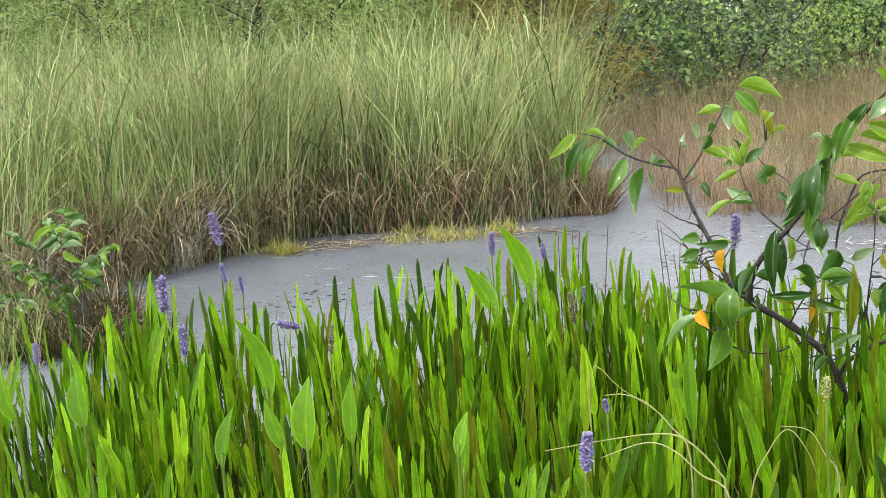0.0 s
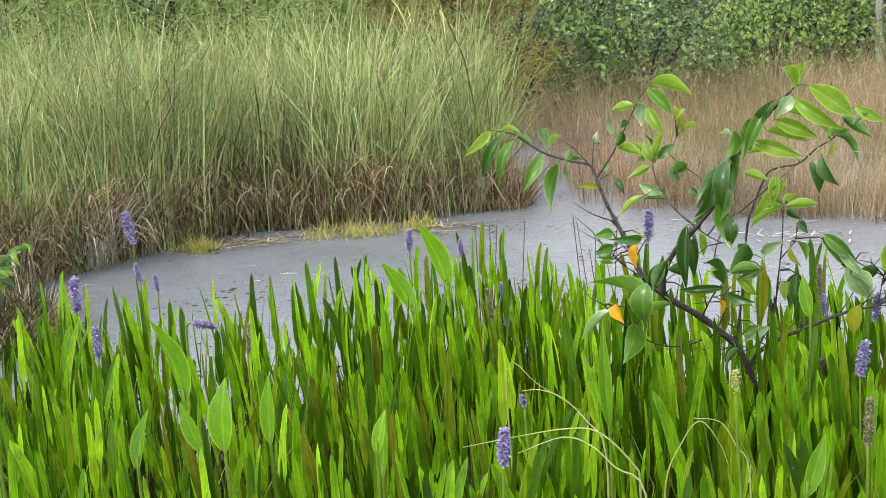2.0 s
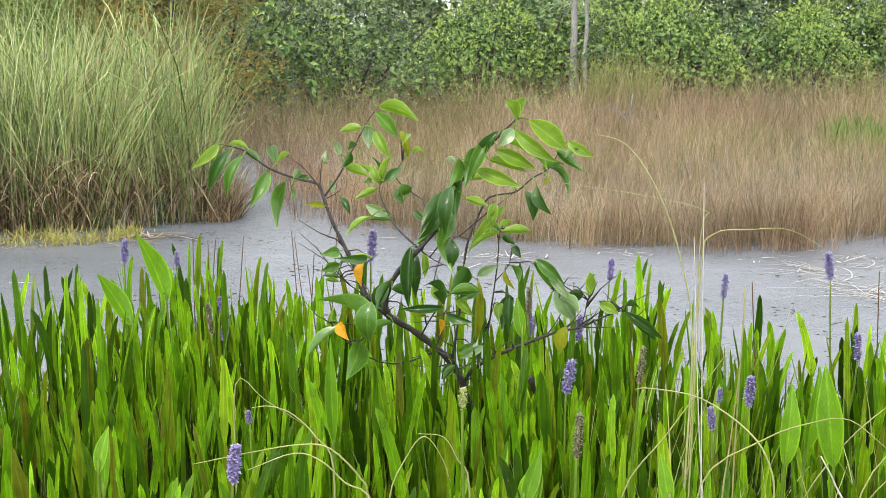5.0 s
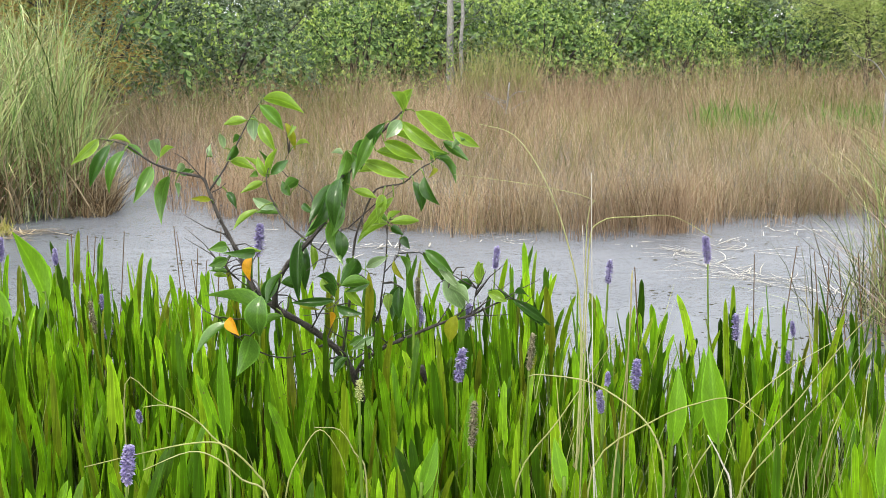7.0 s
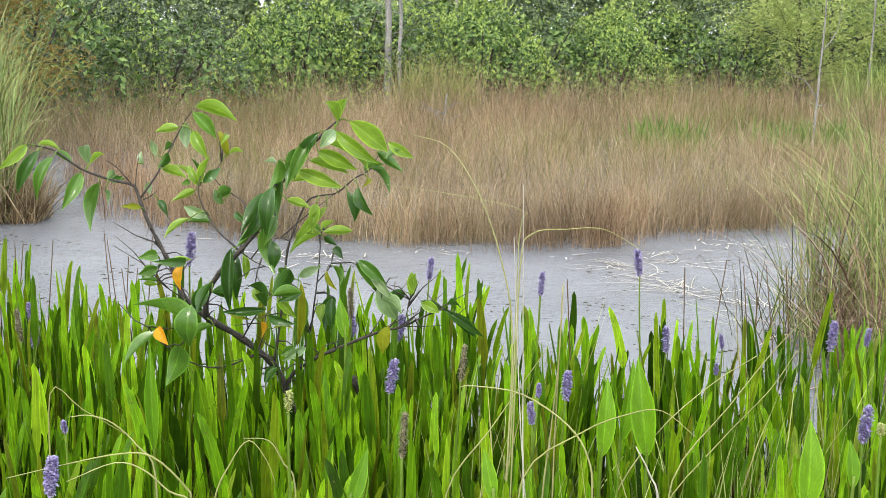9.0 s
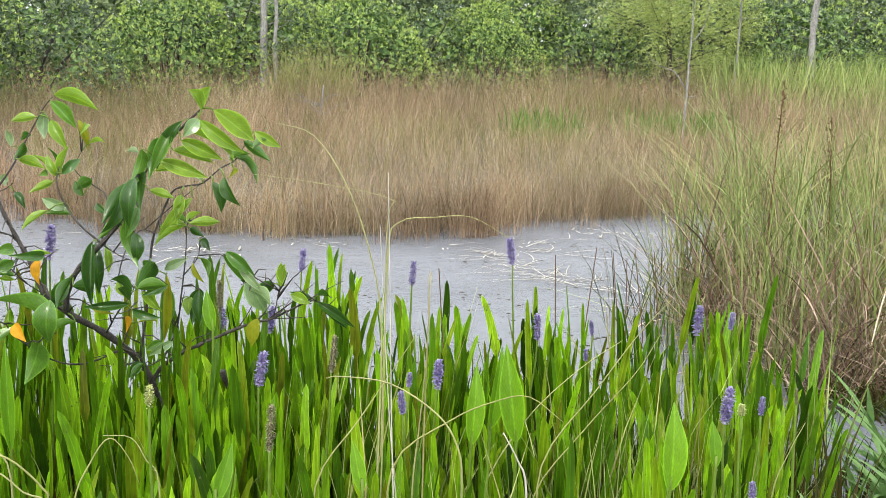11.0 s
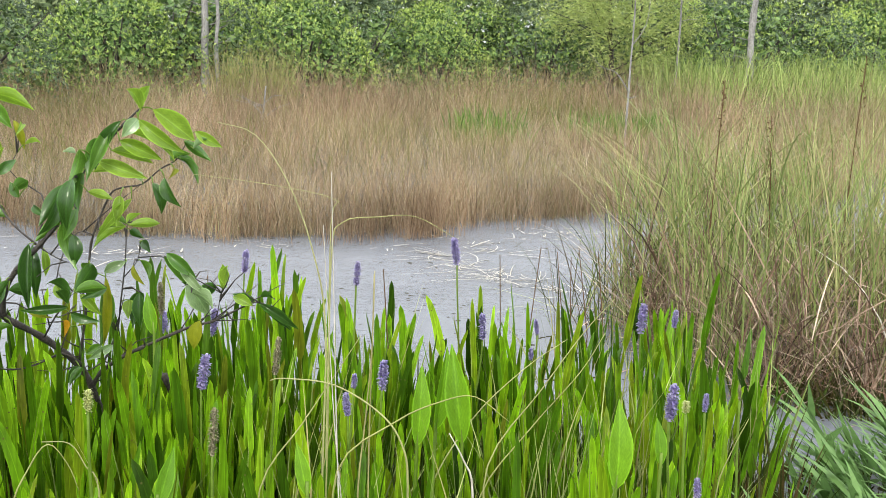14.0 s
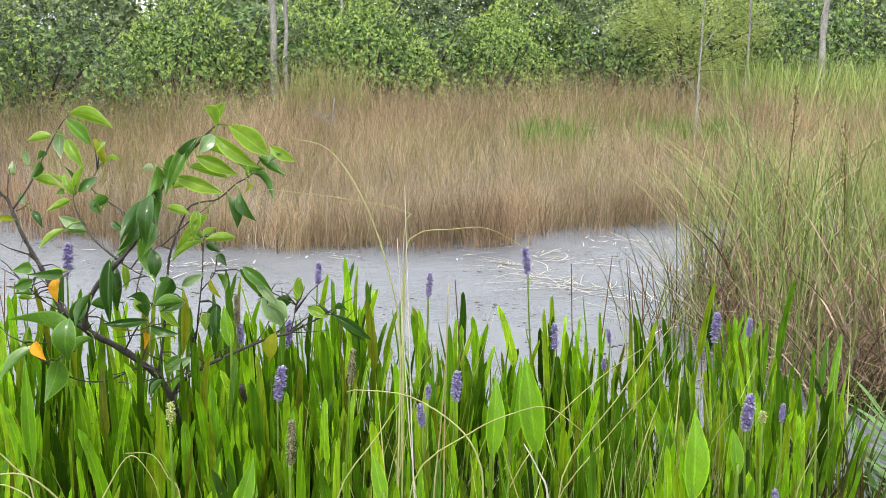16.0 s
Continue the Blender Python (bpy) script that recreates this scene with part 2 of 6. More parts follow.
M_TANGREEN = leafy("half_green_grass", [(0.16, 0.20, 0.05), (0.28, 0.29, 0.08), (0.38, 0.32, 0.13)], 0.6, 0.3, 40, patch=0.9)
M_REED = leafy("reed_green", [(0.045, 0.07, 0.02), (0.24, 0.40, 0.10), (0.62, 0.78, 0.28), (0.92, 0.95, 0.50), (0.09, 0.19, 0.05), (0.70, 0.64, 0.31), (0.30, 0.49, 0.15), (0.53, 0.69, 0.22), (0.36, 0.29, 0.13)], 0.45, 0.17, 40, patch=1.1)
M_DEAD = leafy("reed_dead", [(0.05, 0.032, 0.017), (0.33, 0.235, 0.12), (0.98, 0.82, 0.54), (0.12, 0.075, 0.04), (0.70, 0.55, 0.33), (0.42, 0.29, 0.15), (0.09, 0.06, 0.03)], 0.75, 0.15, 40, patch=1.1)
M_FRESH = leafy("fresh_grass", [(0.09, 0.18, 0.035), (0.17, 0.33, 0.06), (0.28, 0.44, 0.10), (0.22, 0.34, 0.09)], 0.5, 0.35, 40)
M_PICK = leafy("pickerelweed_leaf", [(0.021, 0.06, 0.002), (0.112, 0.27, 0.007), (0.285, 0.60, 0.012), (0.042, 0.115, 0.004), (0.168, 0.40, 0.008), (0.42, 0.76, 0.022), (0.17, 0.20, 0.012), (0.25, 0.49, 0.009), (0.028, 0.075, 0.003)], 0.38, 0.24, 150, (1, 1, 0.05), True, 40.0, 0.26, contrast=0.5, edged=True)
M_PICKBROAD = leafy("pickerelweed_broad_leaf", [(0.17, 0.38, 0.016), (0.23, 0.48, 0.022), (0.14, 0.33, 0.020)], 0.34, 0.38, 30, per_object=True, gloss=0.3, rib=True)
M_PICKOLD = leafy("old_stems", [(0.03, 0.035, 0.008), (0.06, 0.10, 0.012), (0.09, 0.055, 0.02), (0.06, 0.12, 0.012), (0.16, 0.11, 0.04)], 0.6, 0.15, 40)
M_PICKSTEM = leafy("pickerelweed_stem", [(0.16, 0.28, 0.03), (0.24, 0.38, 0.06)], 0.5, 0.1, 40, per_object=True)
M_SPIKE = leafy("violet_florets", [(0.34, 0.27, 0.64), (0.50, 0.43, 0.80), (0.76, 0.70, 0.98), (0.40, 0.33, 0.73)], 0.6, 0.25, 90)
M_SEED = leafy("seed_head", [(0.20, 0.18, 0.10), (0.36, 0.33, 0.20), (0.48, 0.44, 0.28)], 0.8, 0.05, 90)
M_BUD = leafy("pale_bud", [(0.78, 0.85, 0.34), (0.90, 0.95, 0.46)], 0.6, 0.15, 90)
M_BUSH = leafy("bush_leaf_dark", [(0.05, 0.11, 0.038), (0.19, 0.34, 0.09), (0.46, 0.66, 0.20)], 0.40, 0.2, 30, gloss=0.2)
M_BUSHGREY = leafy("bush_leaf_grey", [(0.05, 0.09, 0.05), (0.12, 0.19, 0.095), (0.27, 0.37, 0.18)], 0.40, 0.2, 30, gloss=0.25)
M_YOUNG = leafy("bush_leaf_young", [(0.40, 0.60, 0.11), (0.58, 0.78, 0.18), (0.80, 0.93, 0.32)], 0.38, 0.35, 30)
M_WILLOW = leafy("willow_leaf", [(0.14, 0.22, 0.07), (0.36, 0.50, 0.14), (0.64, 0.76, 0.26)], 0.5, 0.3, 30)
# distance haze is painted into these greens
M_WOODS = leafy("far_leaf_hazed", [(0.11, 0.17, 0.09), (0.26, 0.36, 0.16), (0.42, 0.52, 0.25)], 0.5, 0.2, 30)
M_CYP = leafy("cypress_needles", [(0.38, 0.50, 0.14), (0.58, 0.72, 0.22), (0.76, 0.86, 0.32)], 0.7, 0.3, 30)
M_CYPRUST = leafy("cypress_rust", [(0.34, 0.23, 0.06), (0.54, 0.38, 0.11), (0.44, 0.44, 0.12)], 0.7, 0.3, 30)
M_BARK = rough_mat("grey_bark", (0.15, 0.145, 0.135), (0.58, 0.57, 0.54), 9.0, 0.9, 0.015, (1, 1, 0.35))
M_TWIG = rough_mat("twig_bark", (0.020, 0.016, 0.014), (0.115, 0.10, 0.085), 40.0, 0.9, 0.003, (1, 1, 0.5))
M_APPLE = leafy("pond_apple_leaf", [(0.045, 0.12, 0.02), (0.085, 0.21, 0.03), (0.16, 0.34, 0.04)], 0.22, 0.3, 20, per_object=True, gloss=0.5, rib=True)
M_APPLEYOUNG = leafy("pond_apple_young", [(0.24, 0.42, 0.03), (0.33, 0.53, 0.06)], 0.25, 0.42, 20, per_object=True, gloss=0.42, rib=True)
# wet leaf: the sheen is painted in as a paler base colour
M_APPLEPALE = leafy("pond_apple_sheen", [(0.26, 0.42, 0.16), (0.34, 0.48, 0.22)], 0.12, 0.3, 20, per_object=True, gloss=0.9, rib=True)
M_APPLEOLD = leafy("yellowed_leaf", [(1.0, 0.46, 0.02), (1.0, 0.56, 0.04)], 0.4, 0.35, 35, per_object=True)
M_APPLETURN = leafy("turning_leaf", [(0.42, 0.46, 0.03), (0.36, 0.42, 0.03)], 0.3, 0.4, 35, per_object=True)
M_SCUM = leafy("floating_moss", [(0.45, 0.50, 0.10), (0.72, 0.70, 0.20), (0.62, 0.46, 0.20)], 0.8, 0.25, 30)
M_PALE = leafy("bleached_straw", [(0.60, 0.56, 0.46), (0.84, 0.80, 0.69), (0.50, 0.45, 0.33)], 0.7, 0.15, 40)
M_STALK = leafy("straw_stalk", [(0.40, 0.40, 0.14), (0.52, 0.48, 0.22), (0.34, 0.38, 0.12)], 0.6, 0.15, 40)
M_STRAW = leafy("dry_straw", [(0.48, 0.50, 0.18), (0.60, 0.60, 0.28)], 0.6, 0.15, 40, per_object=True)
M_SAW = leafy("sawgrass_blade", [(0.05, 0.09, 0.02), (0.28, 0.38, 0.10), (0.76, 0.82, 0.34), (0.12, 0.19, 0.045), (0.46, 0.56, 0.18), (0.50, 0.44, 0.19), (0.34, 0.46, 0.13)], 0.5, 0.15, 40)
M_LUSH = leafy("lush_reed", [(0.13, 0.20, 0.045), (0.38, 0.52, 0.14), (0.66, 0.78, 0.27)], 0.5, 0.25, 40)
M_THATCH = leafy("brown_thatch", [(0.05, 0.033, 0.024), (0.36, 0.24, 0.165), (0.98, 0.79, 0.60), (0.13, 0.08, 0.055), (0.68, 0.49, 0.36), (0.20, 0.12, 0.085), (0.44, 0.28, 0.19)], 0.75, 0.12, 40)
M_SEEDBROWN = leafy("brown_seed_stalk", [(0.12, 0.07, 0.03), (0.20, 0.12, 0.06)], 0.8, 0.05, 60)
M_CANE = leafy("cane_leaf", [(0.10, 0.22, 0.055), (0.22, 0.41, 0.12), (0.40, 0.60, 0.22)], 0.45, 0.35, 40, gloss=0.2)

# ---- builders ----
def mesh_np(name, verts, quads, tris, mat, smooth=True, rim=None):
    me = bpy.data.meshes.new(name)
    verts, quads, tris = np.asarray(verts, np.float32).reshape(-1, 3), np.asarray(quads, np.int32).reshape(-1, 4), np.asarray(tris, np.int32).reshape(-1, 3)
    me.vertices.add(len(verts))
    me.vertices.foreach_set("co", verts.ravel())
    loops = np.concatenate([quads.ravel(), tris.ravel()])
    me.loops.add(len(loops))
    me.loops.foreach_set("vertex_index", loops)
    me.polygons.add(len(quads) + len(tris))
    me.polygons.foreach_set("loop_start", np.concatenate([np.arange(len(quads)) * 4, len(quads) * 4 + np.arange(len(tris)) * 3]).astype(np.int32))
    me.polygons.foreach_set("use_smooth", np.full(len(quads) + len(tris), smooth))
    me.update(calc_edges=True)
    me.materials.append(mat)
    if rim is not None:
        me.attributes.new("rim", "FLOAT", "POINT").data.foreach_set("value", np.asarray(rim, np.float32))
    return me


def keep_world(ob):
    """The part keeps the place that its own numbers give in the world."""
    ob.matrix_parent_inverse = ob.parent.matrix_basis.inverted()
    return ob


def thing(name, label, category, group="", kind="", at=(0, 0, 0)):
    ob = new(name)
    ob.empty_display_size = 0.1
    ob.location = at
    return tagged(ob, label, category, group, kind)


def part_me(name, me, parent, label="", kind=""):
    ob = new(name, me)
    ob.parent = parent
    return tagged(ob, label, kind=kind)


def part(name, bm, material, parent, label=""):
    me = bpy.data.meshes.new(name)
    bm.to_mesh(me)
    bm.free()
    me.materials.append(material)
    for p in me.polygons:
        p.use_smooth = True
    return part_me(name, me, parent, label)


def blade_arrays(roots, height, az, lean, droop, width, segs=4, twist=None, full=0.55, power=1.5):
    """Grass blades: each bends from its root towards az, more and more along its length."""
    n = len(roots)
    s = np.linspace(0, 1, segs + 1)
    mid = (s[1:] + s[:-1]) / 2
    th = lean[:, None] + droop[:, None] * mid[None] ** power
    ds = height[:, None] / segs
    r = np.concatenate([np.zeros((n, 1)), np.cumsum(np.sin(th) * ds, 1)], 1)
    z = np.concatenate([np.zeros((n, 1)), np.cumsum(np.cos(th) * ds, 1)], 1)
    mids = np.stack([roots[:, 0:1] + r * np.cos(az)[:, None], roots[:, 1:2] + r * np.sin(az)[:, None], roots[:, 2:3] + z], -1)
    tw = np.random.uniform(0, math.pi, n) if twist is None else twist
    side = np.stack([np.cos(tw), np.sin(tw), 0 * tw], -1)
    w = width[:, None] * np.minimum(1, (1 - s[None]) / (1 - full)) * np.minimum(1, 0.6 + s[None] * 2)
    left = mids - side[:, None] * w[..., None] / 2
    right = mids + side[:, None] * w[..., None] / 2
    v = np.concatenate([np.stack([left[:, :-1], right[:, :-1]], 2).reshape(n, -1, 3), mids[:, -1:]], 1)
    per = 2 * segs + 1
    base = (np.arange(n) * per)[:, None]
    q = np.stack([np.array([2 * i, 2 * i + 1, 2 * i + 3, 2 * i + 2]) for i in range(segs - 1)])
    quads = (base[:, :, None] + q[None]).reshape(-1, 4)
    tris = base + np.array([2 * segs - 2, 2 * segs - 1, 2 * segs])
    return v.reshape(-1, 3), quads, tris


def blades(name, mat, roots, height, az, lean, droop, width, segs=4, **kw):
    v, q, t = blade_arrays(roots, height, az, lean, droop, width, segs, **kw)
    return mesh_np(name, v, q, t, mat)


def U(a, b, n):
    return np.random.uniform(a, b, n)


def inside(poly, pts):
    poly = np.asarray(poly, float)
    x, y = pts[:, 0], pts[:, 1]
    hit = np.zeros(len(pts), bool)
    for (x0, y0), (x1, y1) in zip(poly, np.roll(poly, -1, 0)):
        cross = ((y0 > y) != (y1 > y)) & (x < (x1 - x0) * (y - y0) / (y1 - y0 + 1e-12) + x0)
        hit ^= cross
    return hit


def scatter(poly, n, clump=0.0, z=0.0):
    """n places inside a plan outline, gathered into tufts where clump is given."""
    poly = np.asarray(poly, float)
    lo, hi = poly.min(0), poly.max(0)
    got = np.zeros((0, 2))
    while len(got) < n:
        p = np.random.uniform(lo, hi, (n * 2, 2))
        if clump:
            k = np.random.uniform(lo, hi, (max(40, n // 25), 2))
            p = k[np.random.randint(0, len(k), n * 2)] + np.random.normal(0, clump, (n * 2, 2))
        got = np.concatenate([got, p[inside(poly, p)]])
    got = got[:n]
    return np.column_stack([got, np.full(n, z)])


def tube(bm, pts, radii, sides=6, cap=True):
    """A tapered limb through the given points."""
    pts = [Vector(p) for p in pts]
    rings = []
    for i, p in enumerate(pts):
        d = (pts[min(i + 1, len(pts) - 1)] - pts[max(i - 1, 0)]).normalized()
        a = d.cross(Vector((0.3, 1, 0.2))).normalized()
        b = d.cross(a)
        rings.append([bm.verts.new(p + (a * math.cos(k * 2 * math.pi / sides) + b * math.sin(k * 2 * math.pi / sides)) * radii[i]) for k in range(sides)])
    for r0, r1 in zip(rings, rings[1:]):
        for k in range(sides):
            bm.faces.new((r0[k], r0[(k + 1) % sides], r1[(k + 1) % sides], r1[k]))
    if cap:
        bm.faces.new(rings[-1])
        bm.faces.new(rings[0][::-1])
    return bm


def smooth_line(pts, n):
    """Catmull-Rom through the points, n steps between two."""
    p = [Vector(q) for q in pts]
    p = [p[0] * 2 - p[1]] + p + [p[-1] * 2 - p[-2]]
    res = []
    for i in range(1, len(p) - 2):
        for k in range(n):
            t = k / n
            res.append(0.5 * (2 * p[i] + (p[i + 1] - p[i - 1]) * t + (2 * p[i - 1] - 5 * p[i] + 4 * p[i + 1] - p[i + 2]) * t * t + (3 * p[i] - p[i - 1] - 3 * p[i + 1] + p[i + 2]) * t ** 3))
    return res + [p[-2]]


# ---- the setting ----
REED = [(-2.40, 9.6), (-2.65, 9.3), (-3.0, 9.0), (-3.7, 8.75), (-4.3, 8.5), (-4.55, 7.7), (-4.7, 7.1), (-4.85, 6.6), (-5.4, 5.9), (-8.5, 5.6), (-12, 8), (-12, 13.5), (-3.7, 13.5), (-2.75, 11.5)]
TAN = [(-2.6, 14.2), (-1.75, 13.0), (-1.45, 11.2), (-1.15, 9.8), (-0.4, 8.95), (0.5, 8.75), (1.6, 8.8), (3.0, 9.45), (4.5, 10.0), (7.5, 11.0), (13, 14), (26, 26), (20, 34), (8, 31), (0, 27), (-4.5, 20.5), (-5.5, 15), (-3.4, 14.4)]


def ground_height(x, y):
    wob = 0.03 * np.sin(x * 1.7 + 0.6 * y) * np.sin(y * 1.3 - 0.4 * x)
    shore = np.interp(x, [-60, -12, -5, -4.2, -2.3, 0.5, 4.5, 14, 60], [5, 6, 6.4, 8.6, 10.2, 9.2, 10.4, 14, 20])
    rise = np.clip((y - shore) / 3.0, 0, 1)
    land = -0.30 + 0.23 * rise + wob + np.clip((np.hypot(x, y) - 21) * 0.012, 0, 0.4)
    return land + np.clip((1.2 - y) * 0.5, 0, 0.5)


gx = np.concatenate([np.linspace(-1500, -45, 12), np.linspace(-40, 40, 161), np.linspace(45, 1500, 12)])
gy = np.concatenate([np.linspace(-1500, -25, 12), np.linspace(-20, 60, 161), np.linspace(70, 1500, 12)])
GX, GY = np.meshgrid(gx, gy)
gv = np.stack([GX, GY, ground_height(GX, GY)], -1).reshape(-1, 3)
gi = np.arange(len(gy) * len(gx)).reshape(len(gy), len(gx))
gq = np.stack([gi[:-1, :-1], gi[:-1, 1:], gi[1:, 1:], gi[1:, :-1]], -1).reshape(-1, 4)
tagged(new("ground", mesh_np("ground", gv, gq, [], M_SOIL)), "dark wet marsh soil under grass and water", "ground", kind="structure")
wv = [(-60, -3, 0), (60, -3, 0), (60, 60, 0), (-60, 60, 0)]
tagged(new("water", mesh_np("water", wv, [(0, 1, 2, 3)], [], M_WATER)), "still grey marsh water pitted by drizzle", "water", kind="structure")

# ---- far side: sere marsh grass, reeds, bushes ----
def sere_marsh():
    root = thing("marsh_grass", "dense sere brown marsh grass standing in shallow water", "grass", kind="stuff")
    n = 230000
    r = np.concatenate([scatter(TAN, n // 3, 0.12), scatter(TAN, n * 2 // 3)])
    d = np.hypot(r[:, 0], r[:, 1])
    r = r[np.random.random(len(r)) < np.clip(13.0 / d, 0.4, 1.0)]
    n = len(r)
    d = np.hypot(r[:, 0], r[:, 1])
    mound = np.sin(r[:, 0] * 2.1 + 1.3 * np.sin(r[:, 1] * 1.4)) * np.sin(r[:, 1] * 1.7 + 0.8) + 0.6 * np.sin(r[:, 0] * 5.1 - r[:, 1] * 3.3)
    h = U(0.24, 0.74, n) * (1 + 0.13 * mound) * np.interp(d, [9, 14, 19, 22], [1.0, 1.1, 1.55, 2.0])
    # the grass stays short round the sedge pools
    pool = (r[:, 0] > 4.3) & (r[:, 0] < 8.4) & (r[:, 1] > 15.2) & (r[:, 1] < 18.6)
    h *= np.where(pool, 0.6, 1.0)
    w = U(0.0014, 0.0032, n) * np.maximum(1, d / 9)
    r[:, 2] = -0.03
    # rust-coloured and olive drifts
    drift = np.sin(r[:, 0] * 0.9 + 1.7 * np.sin(r[:, 1] * 0.55)) + np.sin(r[:, 1] * 1.25 + r[:, 0] * 0.4 + 2.0) + np.random.normal(0, 0.7, n)
    for mat, sel in ((M_RUST, drift > 0.55), (M_TAN, (drift <= 0.55) & (drift > -1.55)), (M_TANGREEN, drift <= -1.55)):
        k = int(sel.sum())
        part_me("blades", blades("blades", mat, r[sel], h[sel], U(0, 6.28, k), np.abs(np.random.normal(0, 0.44, k)), np.random.gamma(1.6, 0.6, k).clip(0, 2.4), w[sel], 2), root, kind="stuff")
    m = scatter(TAN, 9000, 0.35)
    hh = U(0.4, 0.80, len(m))
    part_me("green_blades", blades("green_blades", M_TANGREEN, m, hh, U(0, 6.28, len(m)), U(0, 0.3, len(m)), U(0, 0.9, len(m)), 0.0035 * np.maximum(1, np.hypot(m[:, 0], m[:, 1]) / 9), 3), root, kind="stuff")
    # the crowded rim along the water
    f = scatter([(-1.45, 11.2), (-1.15, 9.8), (-0.4, 8.95), (0.5, 8.75), (1.6, 8.8), (3.0, 9.45), (4.5, 10.0), (7.5, 11.0), (7.3, 11.7), (4.3, 10.7), (2.9, 10.1), (1.6, 9.5), (0.5, 9.4), (-0.4, 9.6), (-0.85, 10.2), (-1.1, 11.4)], 15000, 0.09, -0.03)
    part_me("rim_blades", blades("rim_blades", M_TAN, f, U(0.15, 0.62, len(f)), U(0, 6.28, len(f)), np.abs(np.random.normal(0, 0.28, len(f))), np.random.gamma(1.6, 0.5, len(f)), U(0.0022, 0.0045, len(f)), 3), root, kind="stuff")
    # thin outliers in the water before the edge
    e = scatter([(-1.75, 11.4), (-1.35, 9.4), (-0.4, 8.5), (0.5, 8.4), (1.6, 8.45), (3.0, 9.1), (4.5, 9.7), (7, 10.6), (7, 11.2), (3.0, 9.8), (1.6, 9.2), (0.5, 9.2), (-0.4, 9.3), (-1.0, 9.9), (-1.4, 11.4)], 3200, 0.08, -0.03)
    part_me("edge_stems", blades("edge_stems", M_RUST, e, U(0.12, 0.55, len(e)), U(0, 6.28, len(e)), U(0, 0.25, len(e)), U(0, 0.5, len(e)), U(0.003, 0.005, len(e)), 3), root, kind="stuff")
    # sparse stems in the inlet beside the reeds
    i = scatter([(-1.3, 9.7), (-1.55, 11.2), (-1.85, 13.0), (-2.7, 14.2), (-2.6, 12.5), (-2.0, 10.6), (-1.7, 9.7)], 1300, 0.12, -0.03)
    part_me("inlet_stems", blades("inlet_stems", M_RUST, i, U(0.12, 0.55, len(i)), U(0, 6.28, len(i)), U(0, 0.3, len(i)), U(0, 0.7, len(i)), U(0.003, 0.006, len(i)), 3), root, kind="stuff")
    return root


sere_marsh()


def grass_patch(name, label, poly, n, h0, h1, w, mat, lean=0.3, droop=1.0, clump=0.2, category="grass", ragged=False):
    root = thing(name, label, category, kind="stuff")
    r = scatter(poly, n, clump, -0.03)
    if ragged:
        c, half = r.mean(0), np.abs(r - r.mean(0)).max(0) + 1e-6
        d = np.hypot((r[:, 0] - c[0]) / half[0], (r[:, 1] - c[1]) / half[1])
        r = r[np.random.random(n) > d ** 3]
        n = len(r)
    part_me("blades", blades("blades", mat, r, U(h0, h1, n), U(0, 6.28, n), U(0, lean, n), U(0, droop, n), U(0.7, 1.3, n) * w, 4), root, kind="stuff")
    return root


grass_patch("green_sedge", "bright green broad sedge patch amid sere grass", [(4.4, 16.3), (5.7, 16.3), (5.9, 17.9), (4.7, 18.0)], 520, 0.25, 0.68, 0.020, M_FRESH, ragged=True)
grass_patch("green_sedge", "bright green broad sedge patch amid sere grass", [(6.1, 16.0), (7.9, 16.0), (8.2, 17.6), (6.4, 17.6)], 800, 0.25, 0.70, 0.020, M_FRESH, ragged=True)
grass_patch("green_reeds", "tall fresh green reed patch before the bushes", [(8.8, 18.5), (15.0, 19.5), (16.5, 25), (10.2, 24)], 6500, 0.6, 1.75, 0.017, M_LUSH, 0.2, 0.8, 0.25, "reeds", True)
grass_patch("tall_straw_grass", "tall pale straw grass at a dead trunk", [(1.2, 20.4), (3.0, 20.4), (2.9, 21.8), (1.4, 22.0)], 1300, 0.6, 1.65, 0.008, M_STALK, 0.3, 0.8, 0.2, "grass", True)


